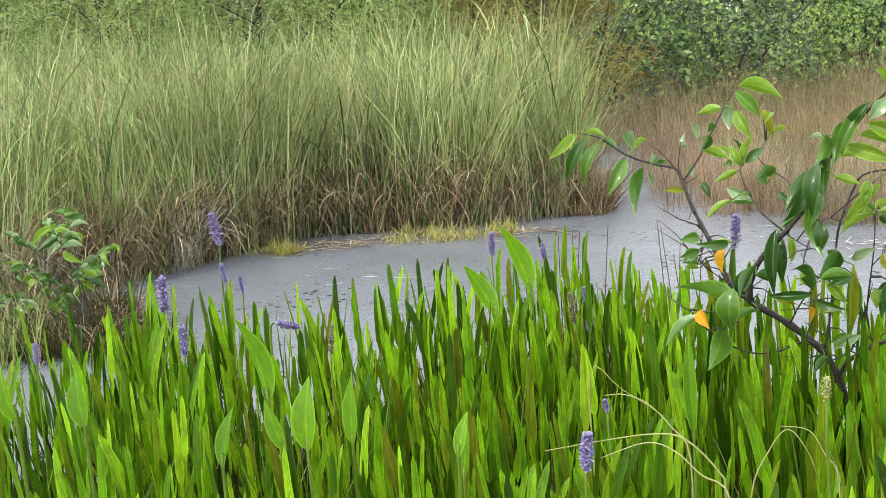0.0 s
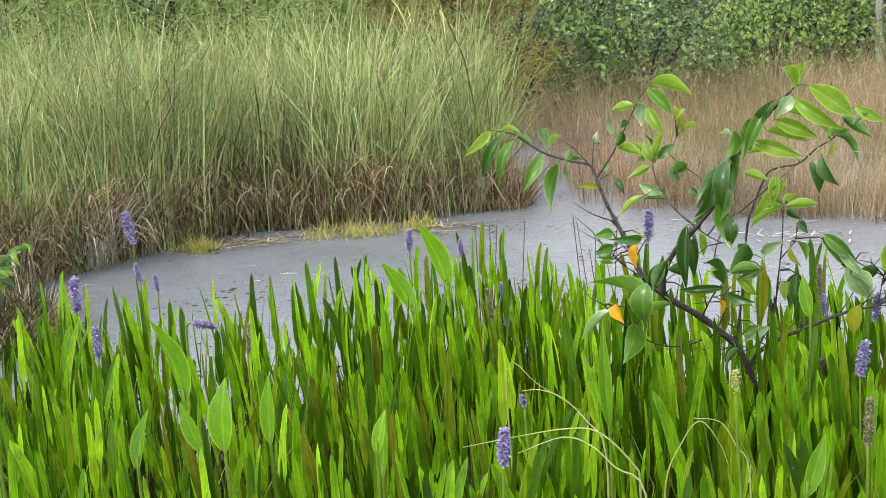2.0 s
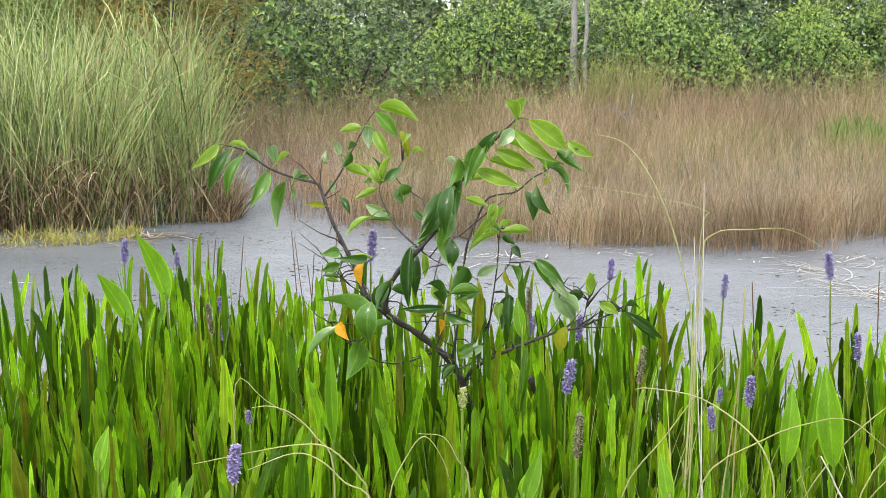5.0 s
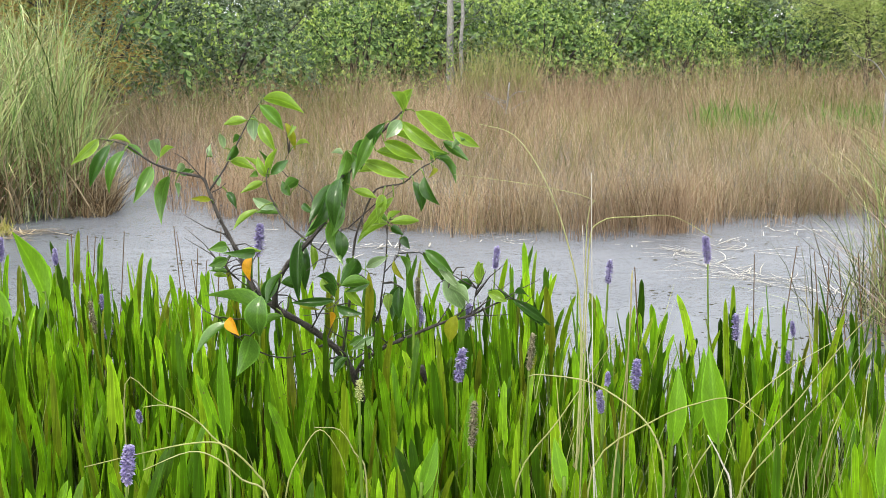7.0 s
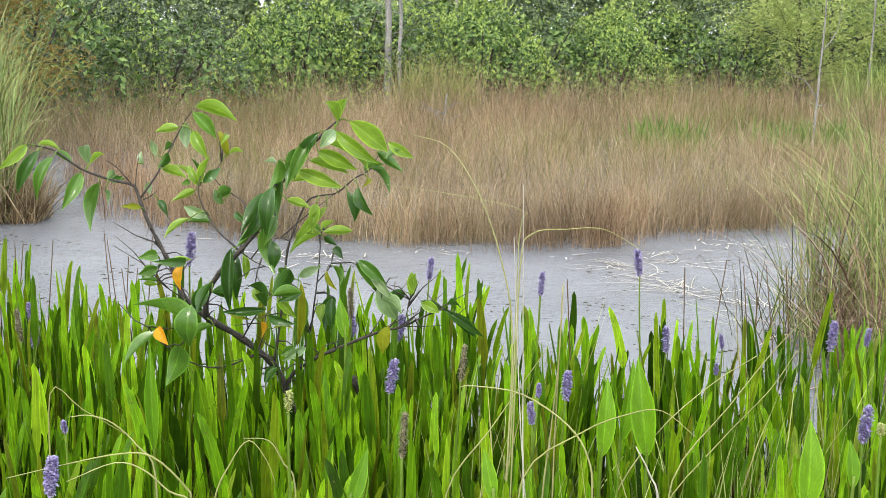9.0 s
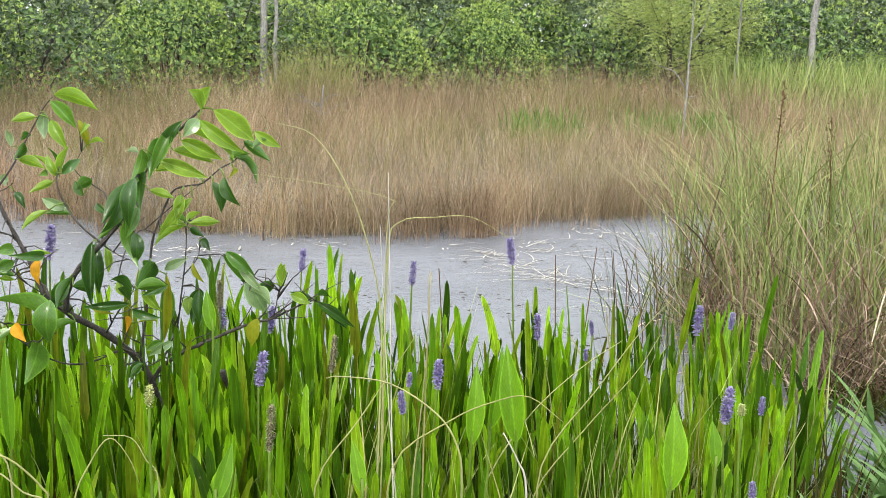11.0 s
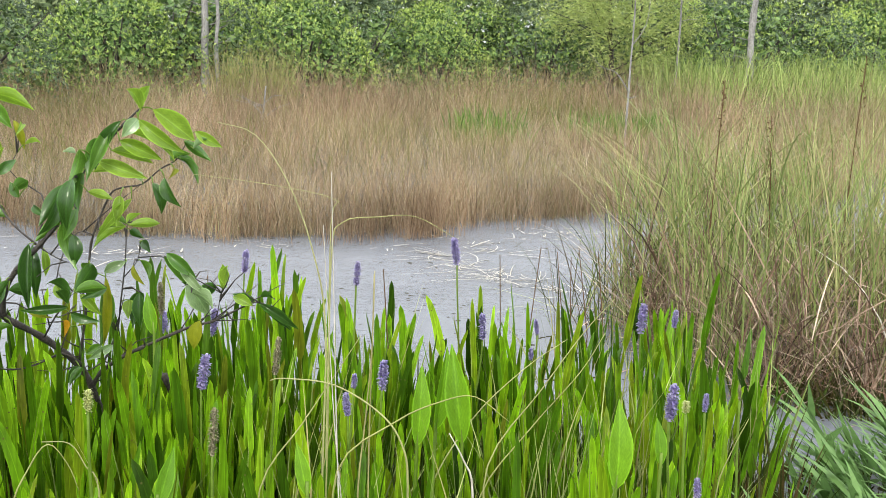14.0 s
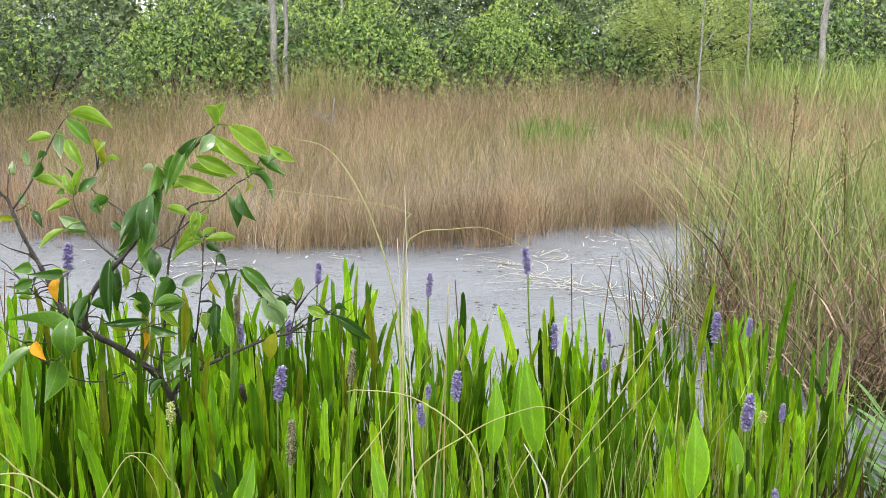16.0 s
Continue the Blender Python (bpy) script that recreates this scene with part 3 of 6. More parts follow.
def reed_stand():
    root = thing("reed_stand", "tall green reeds with dead brown leaves at the waterline", "reeds", kind="stuff")
    edge = [(-2.40, 9.6), (-2.65, 9.3), (-3.0, 9.0), (-3.7, 8.75), (-4.3, 8.5), (-4.55, 7.7), (-4.7, 7.1), (-4.85, 6.6), (-5.4, 5.9), (-8.5, 5.6), (-8.5, 6.6), (-6.0, 6.8), (-5.6, 8.0), (-5.2, 9.4), (-3.8, 9.9), (-2.8, 10.4)]
    n = 26000
    r = np.concatenate([scatter(REED, 20000, 0.13), scatter(edge, 6000, 0.09)])
    # whole tufts lean one way, their neighbours another
    drift = 1.6 * np.sin(r[:, 0] * 2.7 + np.sin(r[:, 1] * 1.9)) + 1.57 + 1.5 * np.sin(r[:, 1] * 2.2 - r[:, 0])
    h = U(0.8, 2.15, n) * np.where(np.random.random(n) < 0.3, 0.75, 1) * (1 + 0.14 * np.sin(r[:, 0] * 3.1) * np.sin(r[:, 1] * 2.3))
    part_me("green_blades", blades("green_blades", M_REED, r, h, np.where(np.random.random(n) < 0.5, drift + np.random.normal(0, 0.5, n), U(0, 6.28, n)), np.abs(np.random.normal(0.05, 0.2, n)), np.random.gamma(1.5, 0.7, n).clip(0, 3.0), np.where(np.random.random(n) < 0.22, U(0.009, 0.016, n), U(0.003, 0.008, n)), 5, power=2.6), root, kind="stuff")
    n = 19000
    r = np.concatenate([scatter(REED, 7000), scatter(edge, 12000, 0.06)])
    part_me("dead_blades", blades("dead_blades", M_DEAD, r, U(0.2, 1.15, n) * U(0.5, 1, n), U(0, 6.28, n), U(0.0, 0.5, n), np.random.gamma(1.8, 0.75, n).clip(0, 3.0), U(0.004, 0.010, n), 5), root, kind="stuff")
    n = 70
    r = scatter(REED, n)
    part_me("rust_stems", blades("rust_stems", M_SEEDBROWN, r, U(1.1, 1.75, n), U(0, 6.28, n), U(0, 0.12, n), U(0, 0.2, n), U(0.008, 0.014, n), 4), root, kind="stuff")
    n = 2600
    r = scatter(REED, n)
    part_me("straw_stems", blades("straw_stems", M_STALK, r, U(0.9, 1.8, n), U(-1.2, 1.2, n), U(0.0, 0.25, n), U(0, 0.7, n), U(0.003, 0.007, n), 4), root, kind="stuff")
    # broken pieces caught among the stems
    n = 6000
    r = np.concatenate([scatter(edge, 4000, 0.2), scatter(REED, 2000)])
    r[:, 2] = U(0.1, 1.4, n)
    part_me("broken_blades", blades("broken_blades", M_DEAD, r, U(0.08, 0.35, n), U(0, 6.28, n), U(0.6, 2.2, n), U(-0.6, 0.8, n), U(0.003, 0.007, n), 3), root, kind="stuff")
    # green pieces leaning across one another
    n = 6500
    r = np.concatenate([scatter(edge, 3500, 0.15), scatter(REED, 3000)])
    r[:, 2] = U(0.15, 1.55, n)
    part_me("crossed_blades", blades("crossed_blades", M_REED, r, U(0.15, 0.55, n), U(0, 6.28, n), U(0.2, 1.3, n), np.random.normal(0.4, 0.9, n), U(0.003, 0.008, n), 4), root, kind="stuff")
    # curled dead leaves hanging at the waterline
    n = 2200
    front = [(-2.40, 9.6), (-2.65, 9.3), (-3.0, 9.0), (-3.7, 8.75), (-4.3, 8.5), (-4.55, 7.7), (-4.7, 7.1), (-4.85, 6.6), (-5.4, 5.9), (-7.0, 5.7), (-7.0, 6.0), (-5.6, 6.2), (-5.1, 6.8), (-4.85, 7.8), (-4.55, 8.75), (-3.7, 9.05), (-2.9, 9.4)]
    r = scatter(front, n, 0.05)
    r[:, 2] = U(0.0, 0.35, n)
    part_me("curled_blades", blades("curled_blades", M_DEAD, r, U(0.25, 0.75, n), U(0, 6.28, n), U(0.1, 0.7, n), U(1.2, 3.2, n), U(0.006, 0.013, n), 7), root, kind="stuff")
    n = 1500
    r = scatter(edge, n, 0.06)
    part_me("bleached_blades", blades("bleached_blades", M_PALE, r, U(0.3, 1.0, n), U(0, 6.28, n), U(0.05, 0.6, n), U(0.3, 2.6, n), U(0.005, 0.010, n), 5), root, kind="stuff")
    return root


reed_stand()
grass_patch("dead_reed_fringe", "matted dead reed leaves at the corner of the reeds", [(-2.55, 9.45), (-2.2, 9.5), (-2.15, 9.9), (-2.4, 10.5), (-2.8, 10.3)], 1300, 0.15, 0.62, 0.007, M_DEAD, 0.6, 2.0, 0.08)


def leaf_cards(pos, ax, up, length, width):
    """Small folded leaves, each with its axis ax and face normal up."""
    side = np.cross(ax, up)
    side /= np.linalg.norm(side, axis=1)[:, None] + 1e-9
    L, W = length[:, None], width[:, None]
    v = np.stack([pos, pos + ax * L * 0.55 + side * W / 2, pos + ax * L - up * L * 0.12, pos + ax * L * 0.55 - side * W / 2], 1)
    b = np.arange(len(pos))[:, None] * 4
    return v.reshape(-1, 3), np.concatenate([b + [0, 1, 2], b + [0, 2, 3]])


def unit(a):
    return a / (np.linalg.norm(a, axis=1)[:, None] + 1e-9)


def rosettes(c, nrm, k, length, width, spread):
    """k leaves round each growing tip c, opening about nrm."""
    n = len(c)
    c, nrm = np.repeat(c, k, 0), np.repeat(nrm, k, 0)
    rv = unit(np.random.normal(size=(n * k, 3)))
    rad = unit(np.cross(nrm, rv))
    ax = unit(nrm * np.cos(spread) + rad * np.sin(spread))
    up = unit(nrm - ax * (nrm * ax).sum(1)[:, None])
    return leaf_cards(c, ax, up, U(0.75, 1.2, n * k) * length, U(0.8, 1.2, n * k) * width)


def lumpy_shell(n, size, lumps=9, seed=0, low=-0.15):
    """Places on the uneven outside of a bush and the way outward there."""
    rs = np.random.RandomState(seed)
    d = unit(rs.normal(size=(n * 3, 3)))
    d = d[d[:, 2] > low][:n]
    k = unit(rs.normal(size=(lumps, 3)))
    k[:, 2] = np.abs(k[:, 2])
    swell = np.max(np.clip((d @ k.T - 0.80) / 0.20, 0, 1) ** 0.6 * rs.uniform(0.6, 1, lumps), 1)
    r = 0.66 + 0.34 * swell + rs.normal(0, 0.025, len(d))
    return d * r[:, None] * np.array(size), d, swell


def bush_meshes(seed, size, n=1700, tips=0.6):
    np.random.seed(seed)
    p, d, swell = lumpy_shell(n, size, 26, seed)
    nrm = unit(d + np.random.normal(0, 0.35, d.shape) + np.array([0, -0.15, 0.9]))
    dark = mesh_np("crown", *_vt(rosettes(p - d * 0.08, nrm, 4, 0.058, 0.027, 0.9)), M_BUSH if tips > 0.3 else M_BUSHGREY)
    inn, di, _ = lumpy_shell(n // 5, [s * 0.82 for s in size], 26, seed)
    fill = rosettes(inn, unit(di + np.random.normal(0, 0.6, di.shape)), 3, 0.13, 0.07, 1.1)
    dense = mesh_np("inner_leaves", *_vt(fill), M_BUSH)
    sel = np.random.random(len(p)) < 0.12 * tips + 1.3 * tips * swell ** 1.5
    young = mesh_np("young_leaves", *_vt(rosettes(p[sel], nrm[sel], 4, 0.076, 0.026, 0.5)), M_YOUNG)
    return dark, dense, young


def _vt(vt):
    return vt[0], [], vt[1]


def bush_limbs(seed, size):
    rs = random.Random(seed)
    bm = bmesh.new()
    for k in range(7):
        a = k * 0.9 + rs.uniform(-0.3, 0.3)
        reach = rs.uniform(0.45, 0.75)
        tube(bm, [(0.1 * math.cos(a), 0.1 * math.sin(a), -0.1), (size[0] * reach * 0.4 * math.cos(a), size[1] * reach * 0.4 * math.sin(a), size[2] * 0.35), (size[0] * reach * math.cos(a), size[1] * reach * math.sin(a), size[2] * 0.7)], [0.045, 0.03, 0.008], 5)
    return bm


BUSH_KINDS = []
for k, size in enumerate([(2.0, 1.6, 2.55), (2.2, 1.8, 2.7), (1.8, 1.5, 2.45), (2.4, 1.9, 2.6)]):
    BUSH_KINDS.append((size, bush_meshes(40 + k, size, 3600, (0.55, 0.16, 0.42, 0.24)[k])))


def bush(x, y, kind, turn, scale=1.0):
    size, (dark, dense, young) = BUSH_KINDS[kind]
    b = thing("bush", "dense evergreen bush with pale young leaf tips", "bush", "bushes behind the marsh", at=(x, y, 0.0))
    b.rotation_euler = (0, 0, turn)
    b.scale = (scale,) * 3
    part("trunk", bush_limbs(kind, size), M_TWIG, b)
    part_me("crown", dark, b)
    part_me("inner_leaves", dense, b)
    part_me("young_leaves", young, b, "pale yellow-green young leaves")
    return b


for i, (x, y) in enumerate([(-2.6, 20.6), (-0.3, 22.4), (-4.6, 19.5), (1.6, 24.5), (4.6, 25.2), (7.2, 26.6), (10.2, 27.6), (13.4, 29.0), (17.0, 31.5), (20.5, 31.0), (13.6, 25.4),
                            (2.9, 27.0), (15.4, 28.6), (3.2, 23.2), (0.6, 23.6), (6.0, 24.4), (8.8, 25.6), (-6.6, 18.9), (15.9, 26.4), (18.4, 27.4), (11.6, 26.6)]):
    bush(x, y, (i + 1) % 4, i * 1.3, (1.12 if x > 11 else 0.90) + 0.11 * ((i * 7) % 3))


def willow(x, y, seed, h, label, mat=None):
    """A small tree with drooping sprays of narrow leaves."""
    np.random.seed(seed)
    t = thing("tree", label, "tree", "trees behind the reeds", at=(x, y, 0))
    rs = random.Random(seed)
    bm = bmesh.new()
    tube(bm, smooth_line([(0, 0, -0.1), (0.08, 0.05, h * 0.3), (-0.05, 0, h * 0.6), (0.05, 0.1, h * 0.95)], 3), [0.07, 0.065, 0.06, 0.055, 0.05, 0.045, 0.04, 0.03, 0.02, 0.01], 7)
    tips = []
    for k in range(22):
        a = rs.uniform(0, 6.28)
        z0 = h * rs.uniform(0.12, 0.85)
        reach = rs.uniform(0.6, 1.5)
        end = (reach * math.cos(a), reach * math.sin(a), z0 + rs.uniform(0.3, 0.8))
        tube(bm, [(0, 0, z0), (end[0] * 0.5, end[1] * 0.5, z0 + 0.35), end], [0.014, 0.009, 0.004], 5)
        tips += [Vector((0, 0, z0)).lerp(Vector(end), f) for f in (0.5, 0.7, 0.85, 1.0)]
    part("trunk", bm, M_TWIG, t)
    c = np.repeat(np.array([tuple(v) for v in tips]), 90, 0)
    c = c + np.random.normal(0, 0.20, c.shape)
    ax = unit(np.random.normal(0, 1, c.shape) * [1, 1, 0.4] + np.array([0, 0, -0.5]))
    up = unit(np.cross(ax, unit(np.random.normal(size=c.shape))))
    v, tr = leaf_cards(c, ax, up, U(0.09, 0.16, len(c)), U(0.012, 0.022, len(c)))
    part_me("crown", mesh_np("crown", v, [], tr, mat or M_WILLOW), t)
    return t


for i, (x, y, h) in enumerate([(-9.5, 13.8, 3.0), (-8.2, 15.0, 3.2), (-7.2, 14.4, 2.8), (-6.0, 15.4, 3.0), (-10.8, 14.6, 3.4), (-5.0, 16.2, 2.8), (-11.6, 12.6, 3.0), (-9.0, 12.4, 2.6), (-6.6, 13.9, 2.4), (-12.8, 13.4, 3.2)]):
    willow(x, y, 70 + i, h, "small willow with narrow drooping pale green leaves")
willow(-4.15, 15.2, 91, 3.0, "young cypress with feathery rust-brown foliage", M_CYPRUST)
willow(-4.7, 16.4, 92, 3.2, "young cypress with feathery rust-brown foliage", M_CYPRUST)
willow(9.7, 23.6, 95, 3.6, "young cypress with feathery pale green foliage", M_CYP)
willow(11.0, 25.0, 96, 3.8, "young cypress with feathery pale green foliage", M_CYP)


def bare_trunk(x, y, r, top, lean, label, limbs=()):
    t = thing("dead_tree", label, "tree", "bare trunks before the bushes", at=(x, y, 0))
    rs4 = random.Random(round(x * 100))
    line = smooth_line([(0, 0, -0.15)] + [(lean * f + rs4.uniform(-0.5, 0.5) * r, 0, top * f) for f in (0.12, 0.25, 0.38, 0.5, 0.62, 0.75, 0.88)] + [(lean, 0, top)], 3)
    k = len(line) - 1
    bm = bmesh.new()
    tube(bm, line, [r * (1.35 if i == 0 else 1 - 0.5 * i / k) * rs4.uniform(0.84, 1.14) for i in range(k + 1)], 9)
    part("trunk", bm, M_BARK, t)
    for i in range(int(r * 110)):
        f = rs4.uniform(0.2, 0.8)
        p = line[int(f * k)]
        side, reach = rs4.choice((-1, 1)), rs4.uniform(0.12, 0.5)
        bm = bmesh.new()
        tube(bm, smooth_line([p, p + Vector((side * reach * 0.5, rs4.uniform(-0.1, 0.1), reach * 0.15)), p + Vector((side * reach, rs4.uniform(-0.2, 0.2), reach * rs4.uniform(0.1, 0.6)))], 2), [0.009, 0.008, 0.006, 0.004, 0.003], 4)
        part("twig", bm, M_BARK, t)
    for pts, lr in limbs:
        bm = bmesh.new()
        line = smooth_line(pts, 3)
        tube(bm, line, [lr * (1 - 0.8 * i / len(line)) for i in range(len(line))], 6)
        part("limb", bm, M_BARK, t)
    return t


bare_trunk(1.33, 21.9, 0.085, 4.2, -0.16, "bare grey dead trunk rising from sere grass", [([(-0.1, 0, 2.4), (0.2, 0.1, 2.6), (0.5, 0.1, 3.0)], 0.03)])
bare_trunk(1.52, 21.7, 0.045, 3.4, -0.08, "thin bare grey dead trunk in sere grass")
bare_trunk(3.05, 26.2, 0.05, 4.6, -0.05, "thin bare grey dead trunk in sere grass")
bare_trunk(-6.2, 20.9, 0.05, 4.0, -0.05, "thin bare grey dead trunk behind reeds")
bare_trunk(6.72, 15.6, 0.016, 3.2, 0.04, "thin grey dead tree with one bare limb", [([(0, 0, 0.9), (-0.2, 0, 1.15), (-0.42, 0, 1.22), (-0.62, 0, 1.42)], 0.009), ([(0, 0, 1.5), (0.2, 0, 1.8), (0.3, 0.1, 2.2)], 0.008)])
bare_trunk(1.85, 17.6, 0.022, 0.75, 0.06, "short bare grey snag in sere grass", [([(0, 0, 0.35), (-0.15, 0, 0.5), (-0.35, 0.05, 0.62)], 0.011), ([(0, 0, 0.45), (0.15, 0, 0.6), (0.3, 0, 0.62)], 0.010), ([(0, 0, 0.25), (0.2, 0, 0.42), (0.42, 0.1, 0.5)], 0.009)])
bare_trunk(12.5, 22.8, 0.09, 4.5, 0.05, "pale grey cypress trunk before the bushes")
bare_trunk(10.9, 22.9, 0.03, 3.8, 0.02, "thin bare grey dead trunk behind green reeds")


def far_woods():
    """A closed belt of woods behind all the rest."""
    np.random.seed(123)
    root = thing("far_woods", "green woods behind the marsh bushes, haze put into the leaf colour", "woods", kind="stuff")
    vs, ts, n0 = [], [], 0
    for k in range(36):
        a = radians(-47 + 94 * k / 35)
        d = 39 + 2 * math.sin(k * 2.7) if a > 0.3 else 33 + 5 * math.sin(k * 2.7) if a > -0.35 else 27 + 4 * math.sin(k * 1.9)
        size = (4.2, 2.2, (3.8 if a < 0.15 else 5.8) + 0.3 * math.sin(k * 1.3))
        p, dr, _ = lumpy_shell(1300 if a < 0.15 else 2000, size, 16, 900 + k)
        p = p + np.array([math.sin(a) * d, math.cos(a) * d, 0.6])
        v, t = rosettes(p, unit(dr + np.random.normal(0, 0.4, dr.shape) + np.array([0, 0, 0.6])), 3, 0.10, 0.045, 0.9)
        q = p * [1, 1, 0.95] + [0, 1.1, 0]
        vi, ti = rosettes(q, unit(np.random.normal(0, 1, q.shape) * [1, 0.3, 1] + np.array([0, -0.6, 0])), 3, 0.21, 0.13, 1.2)
        v, t = np.concatenate([v, vi]), np.concatenate([t, ti + len(v)])
        vs.append(v)
        ts.append(t + n0)
        n0 += len(v)
    part_me("leaves", mesh_np("leaves", np.concatenate(vs), [], np.concatenate(ts), M_WOODS), root, kind="stuff")


far_woods()

# ---- pickerelweed bed ----
def pick_leaf(seed, height, blade, width, lean, curl):
    """One leaf: a round stalk that widens into a folded, pointed blade."""
    rs = random.Random(seed)
    bm = bmesh.new()
    az = rs.uniform(0, 6.28)
    face = rs.uniform(-1.3, 1.3)
    side = Vector((math.cos(face), math.sin(face), 0))
    out = Vector((math.cos(az), math.sin(az), 0))
    steps = 13
    stalk = height - blade
    p, th, rows = Vector((0, 0, 0)), lean, []
    for i in range(4):
        f = i / 3
        rows.append((out * stalk * f * math.sin(lean * 0.8) + Vector((0, 0, stalk * f * math.cos(lean * 0.8))), 0.0045, 0.0))
    p = rows[-1][0].copy()
    for i in range(1, steps + 1):
        f = i / steps
        th = lean + curl * f ** 1.6
        p = p + (out * math.sin(th) + Vector((0, 0, math.cos(th)))) * (blade / steps)
        prof = min(1, (f / 0.16) ** 0.6) * (1 - 0.52 * f ** 1.3) * (1 - max(0, (f - 0.86) / 0.14) ** 2 * 0.55)
        rows.append((p.copy(), max(0.0012, width / 2 * prof) if f < 1 else 0.0, 0.28))
    nrm = side.cross(Vector((0, 0, 1)))
    prev = None
    for c, w, fold in rows:
        wob = 1 + rs.uniform(-0.05, 0.05)
        if w > 0:
            cur = [bm.verts.new(c - side * w * wob + nrm * w * fold), bm.verts.new(c), bm.verts.new(c + side * w * wob + nrm * w * fold)]
        else:
            cur = [bm.verts.new(c)]
        if prev:
            if len(cur) == 3:
                bm.faces.new((prev[0], prev[1], cur[1], cur[0]))
                bm.faces.new((prev[1], prev[2], cur[2], cur[1]))
            else:
                bm.faces.new((prev[0], prev[1], cur[0]))
                bm.faces.new((prev[1], prev[2], cur[0]))
        prev = cur
    rims = [0.0 if k % 3 == 1 else 1.0 for k in range(len(bm.verts))]
    rims[-1] = 0.9
    me = bpy.data.meshes.new("leaf")
    bm.to_mesh(me)
    bm.free()
    me.attributes.new("rim", "FLOAT", "POINT").data.foreach_set("value", rims)
    me.materials.append(M_PICK)
    for q in me.polygons:
        q.use_smooth = True
    return me


rl = random.Random(5)
PICK_LEAVES = [pick_leaf(200 + i, rl.uniform(0.53, 0.72), rl.uniform(0.18, 0.32), rl.uniform(0.018, 0.036), rl.uniform(0.0, 0.16), rl.uniform(-0.05, 0.28)) for i in range(34)]
BED_X = [-2.75, -2.6, -2.44, -1.9, -1.6, -1.38, -1.0, -0.7, 0.2, 0.8, 1.4, 1.9, 2.12]
BED_Y = [3.0, 3.4, 3.85, 3.65, 3.9, 4.55, 4.5, 4.2, 3.95, 4.0, 3.75, 3.75, 3.3]


def bed_places(n, gap, rs):
    got = []
    tries = 0
    while len(got) < n and tries < 60000:
        tries += 1
        x, y = rs.uniform(-2.75, 2.1), rs.uniform(1.78, 4.6)
        if y > np.interp(x, BED_X, BED_Y) - 0.02 or x > 0.27 + y * 0.5 or x < -0.15 - y * 0.98:
            continue
        if x < -1.2 - (y - 1.5) * 0.28 and rs.random() < 0.45:
            continue
        if all((x - a) ** 2 + (y - b) ** 2 > gap * gap for a, b in got):
            got.append((x, y))
    return got


def pickerelweed_kind(i, rs):
    p = thing("pickerelweed", "bright green pickerelweed with upright lance-shaped leaves", "plant", "pickerelweed bed")
    for k in range(rs.randint(13, 15)):
        a, r = rs.uniform(0, 6.28), rs.uniform(0.01, 0.12)
        lf = part_me("leaf", PICK_LEAVES[rs.randrange(len(PICK_LEAVES))], p)
        lf.location = (r * math.cos(a), r * math.sin(a), 0)
        lf.rotation_euler = (rs.uniform(-0.12, 0.12), rs.uniform(-0.12, 0.12), rs.uniform(-1.0, 1.0))
        s = rs.uniform(0.62, 1.06)
        lf.scale = (s, s, s)
    return p


rs = random.Random(11)
kinds = [pickerelweed_kind(i, rs) for i in range(16)]
for i, (x, y) in enumerate(bed_places(300, 0.09, rs) + [(0.0, 2.95), (0.12, 2.9), (0.24, 2.92), (-0.12, 3.0), (0.34, 3.0), (0.18, 3.08), (-0.25, 3.45), (-0.05, 3.5), (0.1, 3.42), (0.3, 3.4), (0.45, 3.5), (-0.4, 3.6), (-0.15, 3.75), (0.2, 3.7), (0.4, 3.8), (0.02, 3.85), (0.05, 3.04), (0.14, 3.16), (-0.06, 3.12), (0.26, 3.2), (-0.2, 3.05)]):
    m = pose(x, y, 0.03 if i > 299 else -0.06 + 0.03 * min(1, max(0, y - 2.6)), 0, 0, rs.uniform(-25, 25))
    if i < len(kinds):
        plant = kinds[i]
        plant.matrix_basis = m
    else:
        plant = copy_thing(kinds[rs.randrange(len(kinds))], m)
    plant.scale = (1, 1, rs.uniform(0.98, 1.14) if y > 3.2 else rs.uniform(0.94, 1.06))


